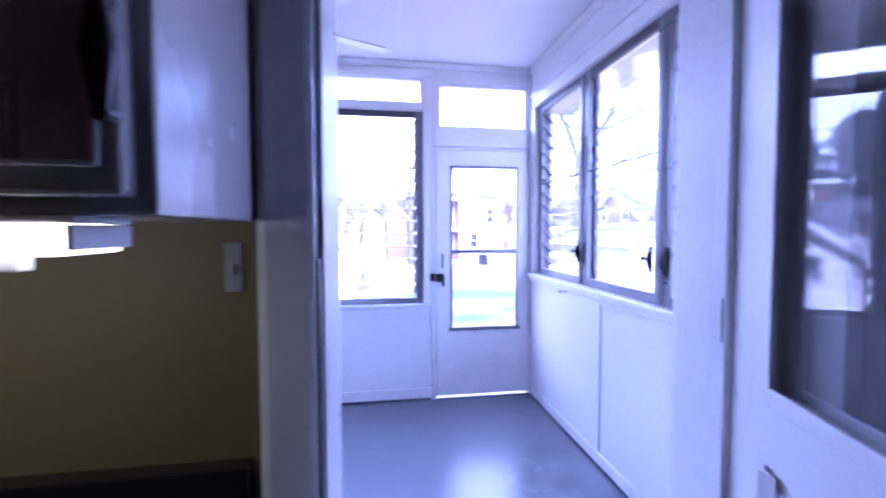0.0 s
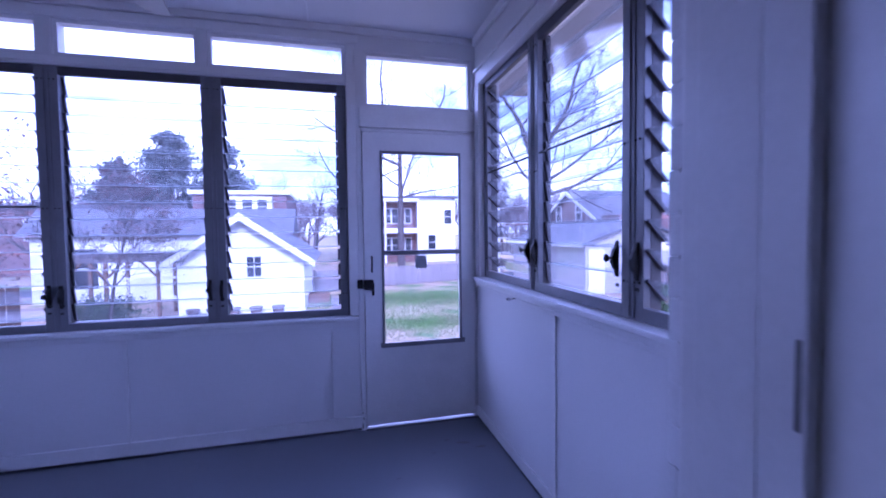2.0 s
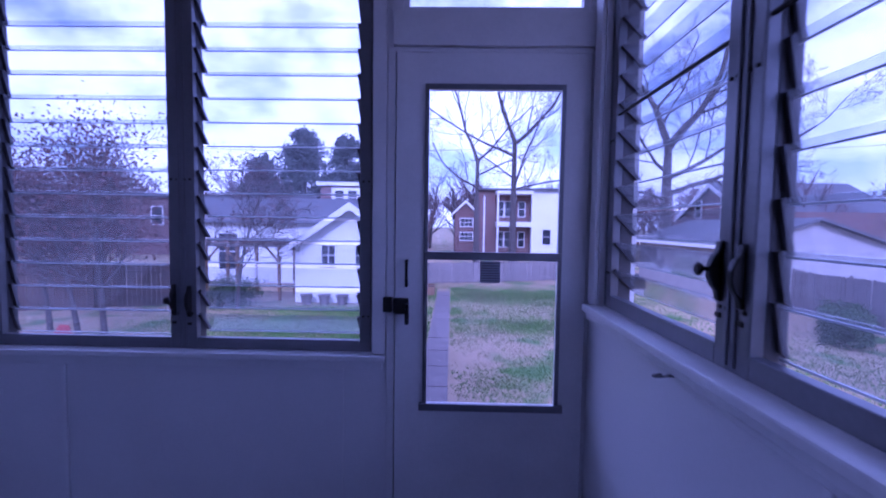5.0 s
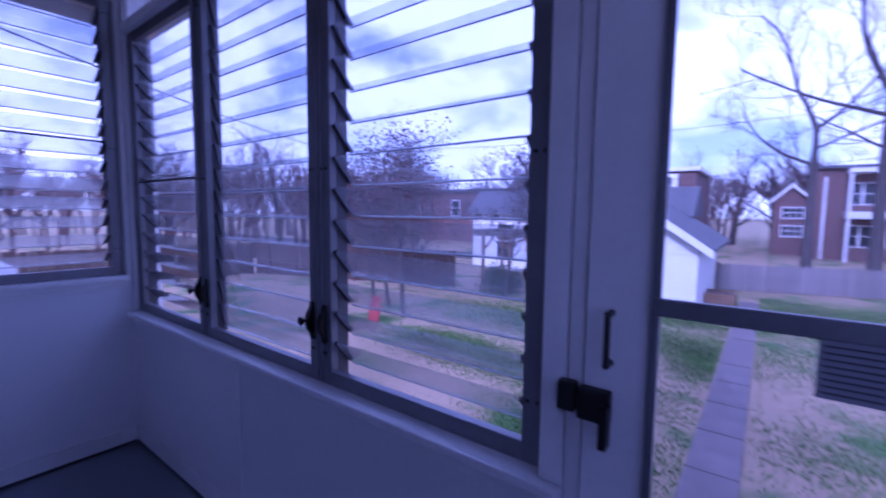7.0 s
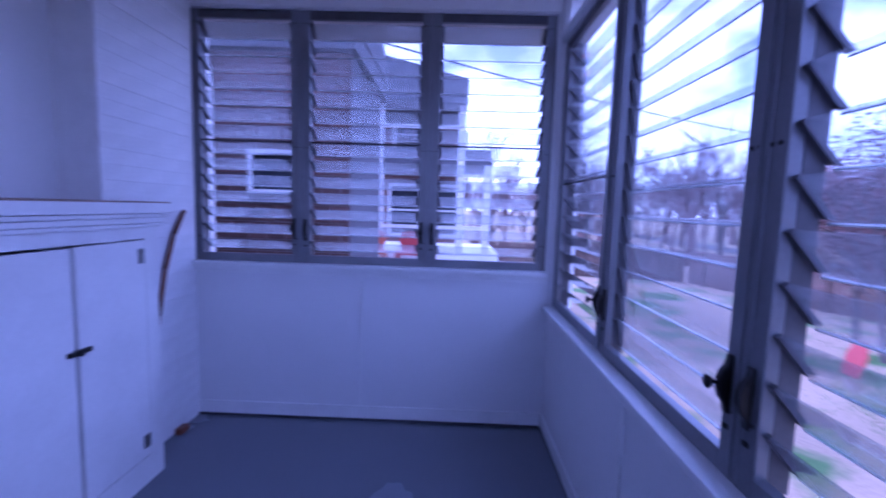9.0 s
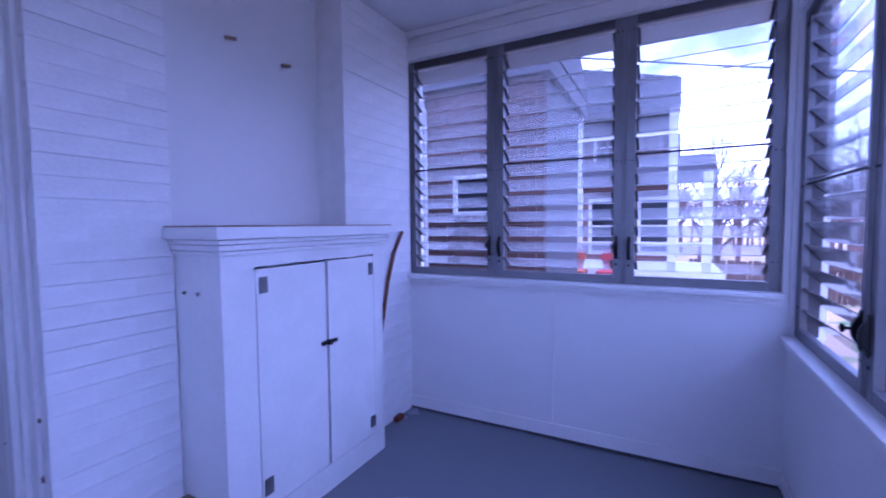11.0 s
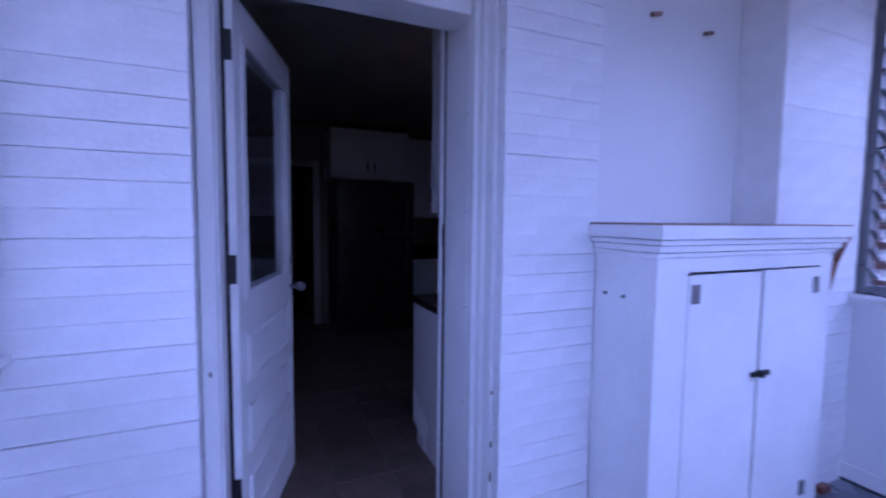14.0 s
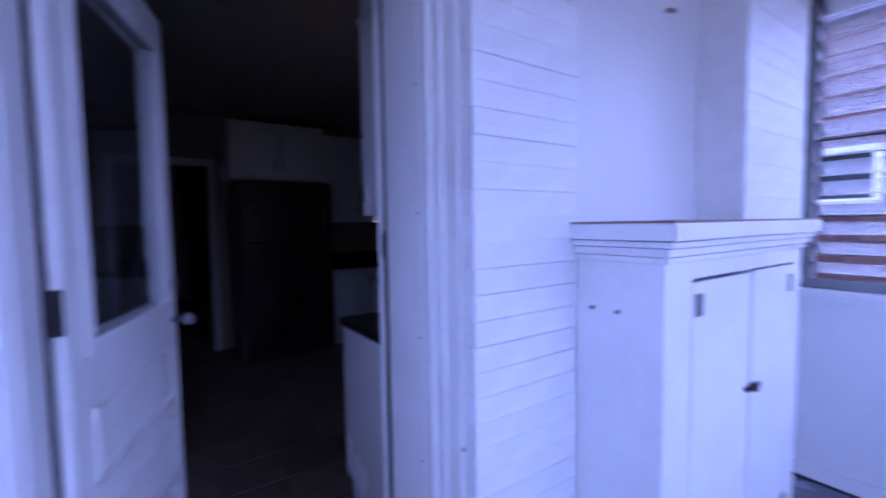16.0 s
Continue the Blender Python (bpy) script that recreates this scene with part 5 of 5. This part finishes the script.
for y, z in ((1.8, 1.3), (2.9, 1.3), (1.9, 3.2)):
    window(pc, (-10.4, y, z), "+x", 0.7, 1.2, 1, 2)
for y, mat, nm in ((1.62, ORANGEPLASTIC, "faded orange"), (2.32, REDPLASTIC, "red")):
    ch = thing("plastic_chair", (-7.6, y, 0.0), nm + " plastic chair on neighbour's terrace", "chair", group="chairs next door")
    ch.matrix_basis = pose(-7.5, y - 0.08, 0.10, 0, 0, 90)
    bk = prism(bmesh.new(), [(-0.15, 0.40), (0.15, 0.40), (0.22, 0.66), (0.17, 0.78), (0.0, 0.82), (-0.17, 0.78), (-0.22, 0.66)], "y", 0.20, 0.23)
    part("backrest", bk, mat, ch, local=True)
    part("seat", boxes([(-0.25, 0.25, -0.25, 0.22, 0.38, 0.42)], 0.015), mat, ch, local=True)
    for lx in (-0.22, 0.22):
        for ly in (-0.22, 0.2):
            part("leg", tube(bmesh.new(), (lx, ly, 0.0), (lx, ly, 0.38), 0.025), mat, ch, local=True)
solid("terrace", boxes([(-7.97, -6.6, 1.0, 4.6, GZ, 0.10)]), CONCRETE, "pale concrete terrace next door", "ground")

# ---- trees ----
def limb(verts, faces, a, b, r0, r1, sides=5):
    d = (b - a).normalized()
    u = d.orthogonal().normalized()
    v = d.cross(u)
    i = len(verts)
    for p, r in ((a, r0), (b, r1)):
        for k in range(sides):
            t = 2 * math.pi * k / sides
            verts.append(p + u * (r * math.cos(t)) + v * (r * math.sin(t)))
    for k in range(sides):
        j = (k + 1) % sides
        faces.append((i + k, i + j, i + sides + j, i + sides + k))


def bare_tree(at, height, radius, label, seed, depth=4, spread=0.9, lean=(0, 0), fork=0.3, mat=BARK, leaves=None, segs=5, limbs=()):
    """A leafless tree: trunk, and limbs that branch along their whole length down to thin twigs."""
    rnd = random.Random(seed)
    tr = thing("tree", (*at, GZ), label, "tree")
    tv, tf, lv, lf, tips = [], [], [], [], []

    def grow(p, d, length, r, level):
        n = segs + 3 if level == 0 else (segs if level < depth else 3)
        for s in range(n):
            wob = (0.0 if limbs else 0.06) if level == 0 else 0.22
            d = (d + Vector((rnd.uniform(-1, 1), rnd.uniform(-1, 1), rnd.uniform(-0.5, 0.8))) * wob).normalized()
            q = p + d * (length / n)
            r2 = max(0.008, r * (1 - 0.75 / n) if level == 0 else r * (1 - 0.9 / n))
            limb(tv if level == 0 else lv, tf if level == 0 else lf, p, q, r, r2, 9 if level == 0 else (6 if level == 1 else 3))
            p, r = q, r2
            if level < depth and (level > 0 or (s + 1) / n > fork) and not (level == 0 and limbs):
                for _ in range(2 if level == 0 else 1):
                    side = d.orthogonal().normalized()
                    side.rotate(Matrix.Rotation(rnd.uniform(0, 6.28), 3, d))
                    f = 1 - 0.55 * s / n
                    grow(p, (d * 0.75 + side * spread * rnd.uniform(0.6, 1.15) + Vector((0, 0, 0.22))).normalized(), length * rnd.uniform(0.46, 0.72) * f, r * rnd.uniform(0.42, 0.6), level + 1)
        if level >= depth - 1:
            tips.append(p)

    base = Vector((0, 0, -0.2))
    up = Vector((lean[0], lean[1], 1)).normalized()
    grow(base, up, height if limbs else height * 0.66, radius, 0)
    for z, dx, dz, length, r in limbs:
        grow(base + up * (z + 0.2), Vector((dx, rnd.uniform(-0.35, 0.35), dz)).normalized(), length, r, 1)
    for nm, v, f, m in (("trunk", tv, tf, mat), ("crown", lv, lf, mat)):
        me = bpy.data.meshes.new(nm)
        me.from_pydata(v, [], f)
        me.materials.append(m)
        ob = new(nm, me)
        ob.parent = tr
    if leaves:
        part("foliage", leaf_cloud(tips, leaves[1], leaves[2], rnd, leaves[3]), leaves[0], tr, local=True)
    return tr


def leaf_cloud(points, count, size, rnd, blur):
    vs, fs = [], []
    for p in points:
        for _ in range(count):
            c = p + Vector((rnd.gauss(0, blur), rnd.gauss(0, blur), rnd.gauss(0, blur)))
            a = Vector((rnd.uniform(-1, 1), rnd.uniform(-1, 1), rnd.uniform(-1, 1))).normalized()
            b = a.orthogonal().normalized()
            s = size * rnd.uniform(0.6, 1.3)
            i = len(vs)
            vs += [c - a * s, c + b * s * 0.5, c + a * s, c - b * s * 0.5]
            fs.append((i, i + 1, i + 2, i + 3))
    me = bpy.data.meshes.new("cloud")
    me.from_pydata(vs, [], fs)
    bm = bmesh.new()
    bm.from_mesh(me)
    bpy.data.meshes.remove(me)
    return bm


def conifer(at, height, width, seed, label):
    rnd = random.Random(seed)
    tr = thing("conifer_tree", (*at, GZ), label, "tree")
    part("trunk", tube(bmesh.new(), (0, 0, -0.1), (0, 0, height * 0.97), 0.28, 0.03, 8), BARK, tr, local=True)
    bm, pts = bmesh.new(), []
    for k in range(int(height * 16)):
        z = height * (0.12 + 0.86 * rnd.random())
        reach = width * (1 - z / height) ** 0.48 * rnd.uniform(0.45, 1.1)
        a = rnd.uniform(0, 6.28)
        e = Vector((math.cos(a) * reach, math.sin(a) * reach, z - reach * 0.12 + 0.3 * rnd.random()))
        s = Vector((0, 0, z))
        tube(bm, s, e, 0.035, 0.01, 4)
        for f in (0.35, 0.55, 0.72, 0.86, 1.0):
            pts.append(s.lerp(e, f))
    part("crown", bm, BARK, tr, local=True)
    part("foliage", leaf_cloud(pts, 12, 0.20, rnd, 0.26), NEEDLE, tr, local=True)


bare_tree((2.65, 31.5), 8.0, 0.26, "tall bare tree with grey bark behind fence", 3, 4, 1.0, segs=6,
          limbs=[(7.5, -0.42, 0.95, 7.0, 0.12), (7.6, 0.8, 0.7, 6.0, 0.10), (5.8, -0.95, 0.45, 4.6, 0.09), (6.6, 0.7, 0.4, 3.6, 0.07), (4.9, -0.6, 0.5, 2.6, 0.05)])
bare_tree((5.38, 33.0), 9.6, 0.33, "tall bare tree with grey bark behind fence", 11, 4, 1.0, segs=6,
          limbs=[(9.2, -0.35, 1.0, 7.5, 0.15), (9.0, 0.7, 0.8, 7.5, 0.15), (8.2, -0.85, 0.55, 7.0, 0.11), (6.0, 0.5, 0.85, 5.4, 0.10), (5.8, 0.95, 0.25, 4.6, 0.08), (6.6, -0.7, 0.45, 4.2, 0.08)])
bare_tree((16.6, 33.6), 9.6, 0.55, "large bare tree with spreading limbs behind garage", 5, 5, 1.05, segs=6,
          limbs=[(9.2, -0.25, 1.0, 8.5, 0.28), (9.0, 0.75, 0.85, 9.0, 0.30), (5.6, 0.95, 0.22, 9.5, 0.20), (6.8, 0.9, 0.5, 8.0, 0.18), (7.2, -0.8, 0.5, 6.0, 0.14), (5.2, -0.9, 0.2, 4.5, 0.10)])
bare_tree((24.0, 17.0), 13, 0.3, "bare tree with fine twigs beyond the garages", 6, 4, 1.1, fork=0.2)
for n, (px, py, ph) in enumerate([(-2, 60, 13), (-18, 60, 13), (10, 62, 14), (24, 60, 14), (31, 18, 13), (-26, 34, 12), (-33, 24, 13), (-31, 13, 11), (-26, 5.5, 10), (-21, 39, 10), (-12.5, 33, 8), (1.5, 56, 12), (-6, 57, 12)]):
    bare_tree((px, py), ph, ph * 0.02, "bare grey-brown tree beyond the garden", 20 + n, 3, 1.0, fork=0.2)

def woods(spots, seed, label):
    """Far bare trees, joined: short trunks with fans of thin limbs."""
    rnd = random.Random(seed)
    v, f = [], []

    def grow(p, d, length, r, level):
        q = p + d * length
        limb(v, f, p, q, r, r * 0.6, 3)
        if level == 0:
            return
        for _ in range(3 if level > 2 else 4):
            e = (d * 0.8 + Vector((rnd.uniform(-1, 1), rnd.uniform(-1, 1), rnd.uniform(-0.2, 0.9))) * 0.75).normalized()
            grow(p.lerp(q, rnd.uniform(0.55, 1.0)), e, length * rnd.uniform(0.55, 0.8), r * 0.55, level - 1)

    for x, y, h in spots:
        grow(Vector((x, y, GZ)), Vector((rnd.uniform(-0.1, 0.1), rnd.uniform(-0.1, 0.1), 1)), h * 0.34, h * 0.02, 4)
    me = bpy.data.meshes.new("woods")
    me.from_pydata(v, [], f)
    me.materials.append(TWIG)
    tagged(new("woods", me), label, "trees", kind="stuff")


rw = random.Random(77)
woods([(rw.uniform(-72, -26), rw.uniform(-10, 62), rw.uniform(6, 11)) for _ in range(230)], 1, "bare brown trees in the distance")
woods([(rw.uniform(-45, 55), rw.uniform(57, 82), rw.uniform(8, 13)) for _ in range(210)], 2, "bare brown trees behind the houses")
woods([(rw.uniform(27, 70), rw.uniform(0, 58), rw.uniform(7, 12)) for _ in range(40)], 3, "bare brown trees beyond the garages")
conifer((-14.3, 46), 12.6, 5.4, 1, "dark green conifer behind brick row house")
conifer((-9.8, 46), 12.0, 4.8, 2, "dark green conifer behind brick row house")
conifer((-20.5, 50), 10.5, 4.0, 4, "dark green conifer behind brick row house")
bare_tree((-7.7, 12.3), 6.6, 0.085, "slim tree with dry red-brown leaves", 41, 3, 1.0, (-0.12, 0.05), 0.3, BARK, (DRYLEAF, 9, 0.05, 0.32))
bare_tree((-8.9, 12.9), 6.0, 0.08, "slim tree with dry red-brown leaves", 43, 3, 1.0, (-0.25, 0.1), 0.3, BARK, (DRYLEAF, 9, 0.05, 0.32))
bare_tree((-10.4, 13.6), 5.6, 0.08, "slim tree with dry red-brown leaves", 45, 4, 1.1, (-0.1, 0.1), 0.25, BARK, (DRYLEAF, 2, 0.055, 0.25))
bare_tree((-6.9, 17.2), 6.6, 0.07, "slim bare tree with a few dry leaves", 52, 4, 0.9, (0.05, 0.0), 0.25, BARK, (DRYLEAF, 1, 0.05, 0.2))
bare_tree((-14.5, 20.5), 6.5, 0.12, "dense shrub with dry brown leaves", 44, 3, 1.2, (0, 0), 0.1, BARK, (DRYLEAF, 4, 0.09, 0.3))
bare_tree((-18.5, 22.5), 6.0, 0.12, "dense shrub with dry brown leaves", 46, 3, 1.2, (0, 0), 0.1, BARK, (DRYLEAF, 4, 0.09, 0.3))
bs = thing("bush", (-7.4, 17.9, GZ), "round green evergreen bush in lawn", "bush")
rb = random.Random(9)
pts = [Vector((rb.gauss(0, 0.42), rb.gauss(0, 0.42), 0.15 + abs(rb.gauss(0.32, 0.25)))) for _ in range(420)]
part("foliage", leaf_cloud(pts, 12, 0.045, rb, 0.07), LEAF, bs, local=True)
bm = bmesh.new()
for k in range(9):
    a = k * 0.7
    tube(bm, (0, 0, -0.05), (0.4 * math.cos(a), 0.4 * math.sin(a), 0.6), 0.02, 0.008, 5)
part("stem", bm, BARK, bs, local=True)
hb = thing("hedge", (12.6, 14.6, GZ), "low clipped green hedge by beige garage", "hedge", turn=-40)
pts = [Vector((rb.uniform(-0.5, 0.5), rb.uniform(-1.9, 1.9), rb.uniform(0.05, 0.8))) for _ in range(900)]
part("foliage", leaf_cloud(pts, 8, 0.05, rb, 0.07), LEAF, hb, local=True)

# ---- small garden things and wires ----
rd = thing("plastic_sled", (-8.05, 11.3, GZ), "red plastic sled leaning against shrub", "sled")
bm = prism(bmesh.new(), [(-0.2, 0.0), (0.2, 0.0), (0.23, 0.45), (0.12, 0.75), (-0.12, 0.75), (-0.23, 0.45)], "y", 0.0, 0.05)
bmesh.ops.bevel(bm, geom=bm.edges[:], offset=0.015, segments=2, affect="EDGES")
bm.transform(pose(0, 0, 0.0, -14, 0, 0))
part("shell", bm, REDPLASTIC, rd, local=True)
pb = thing("planter_box", (-0.4, 21.4, GZ), "low wooden planter box beside path", "planter")
part("side", boxes([(-1.2, 0.2, 20.9, 20.94, GZ, GZ + 0.4)], 0.004), CEDAR, pb)
part("side", boxes([(-1.2, 0.2, 21.86, 21.9, GZ, GZ + 0.4)], 0.004), CEDAR, pb)
part("end", boxes([(-1.2, -1.16, 20.941, 21.859, GZ, GZ + 0.4)], 0.004), CEDAR, pb)
part("end", boxes([(0.16, 0.2, 20.941, 21.859, GZ, GZ + 0.4)], 0.004), CEDAR, pb)
part("soil", boxes([(-1.159, 0.159, 20.942, 21.858, GZ, GZ + 0.33)]), BARK, pb)


def pole(x, y, h):
    p = thing("utility_pole", (x, y, GZ), "grey wooden utility pole with cross arm", "utility pole")
    part("pole", tube(bmesh.new(), (0, 0, -0.2), (0, 0, h), 0.14, 0.10, 10), FENCE, p, local=True)
    part("cross_arm", boxes([(-1.0, 1.0, -0.06, 0.06, h - 0.9, h - 0.78)], 0.01), FENCE, p, local=True)
    part("transformer", tube(bmesh.new(), (0.0, -0.32, h - 2.2), (0.0, -0.32, h - 1.3), 0.22, None, 14), BEIGE, p, local=True)


pole(10.6, 28.2, 9.5)
pole(30.0, 24.7, 9.4)


def wire(a, b, sag, r=0.012):
    a, b = Vector(a), Vector(b)
    bm = bmesh.new()
    last = a
    for k in range(1, 13):
        f = k / 12
        q = a.lerp(b, f) - Vector((0, 0, sag * 4 * f * (1 - f)))
        tube(bm, last, q, r, None, 5, False)
        last = q
    solid("overhead_cable", bm, WIRE, "thin black overhead cable above garden", "cable", kind="", group="cables over the garden")


wire((10.6, 28.2, 6.6), (-24, 27.5, 6.4), 0.8)
wire((10.6, 28.2, 4.6), (-20, 29, 3.0), 0.6)
wire((-24, 27.5, 6.0), (-5.0, 1.5, 3.6), 0.7, 0.014)
wire((10.6, 28.2, 6.4), (30.0, 24.7, 6.6), 0.6)
wire((30.0, 24.7, 6.6), (46, 8.0, 6.4), 0.7)

# ---- bricks of the neighbour's wall that face the porch ----
bw = bpy.data.objects["brick_house"].children[0]
brick = mesh_of("brick", boxes([(-0.045, 0.0, -0.1, 0.1, -0.0285, 0.0285)], 0.004), BRICKPIECE)
half = mesh_of("brick", boxes([(-0.045, 0.0, -0.045, 0.045, -0.0285, 0.0285)], 0.004), BRICKPIECE)
far = bmesh.new()
count = 0
for r in range(42):
    z = 0.26 + 0.0672 * r
    for k in range(24):
        y = NY - 0.105 - 0.21 * k - (0.105 if r % 2 else 0.0)
        if y < -2.6 or (0.74 < y < 1.32 and 1.49 < z < 1.97):
            continue
        if -0.0 < y < 1.8 and 0.80 < z < 2.75 and count < 300:
            piece("brick", brick, bw, bw.matrix_basis.inverted() @ base_of(bw.parent).inverted() @ pose(NX + random.uniform(-0.002, 0.002), y, z))
            count += 1
        else:
            box(far, NX - 0.045, NX, y - 0.1, y + 0.1, z - 0.0285, z + 0.0285)
    if r % 2:
        piece("brick", half, bw, base_of(bw.parent).inverted() @ pose(NX, NY - 0.05, z))
ob = part("bricks", far, BRICKPIECE, bw.parent)
tagged(ob, kind="stuff")
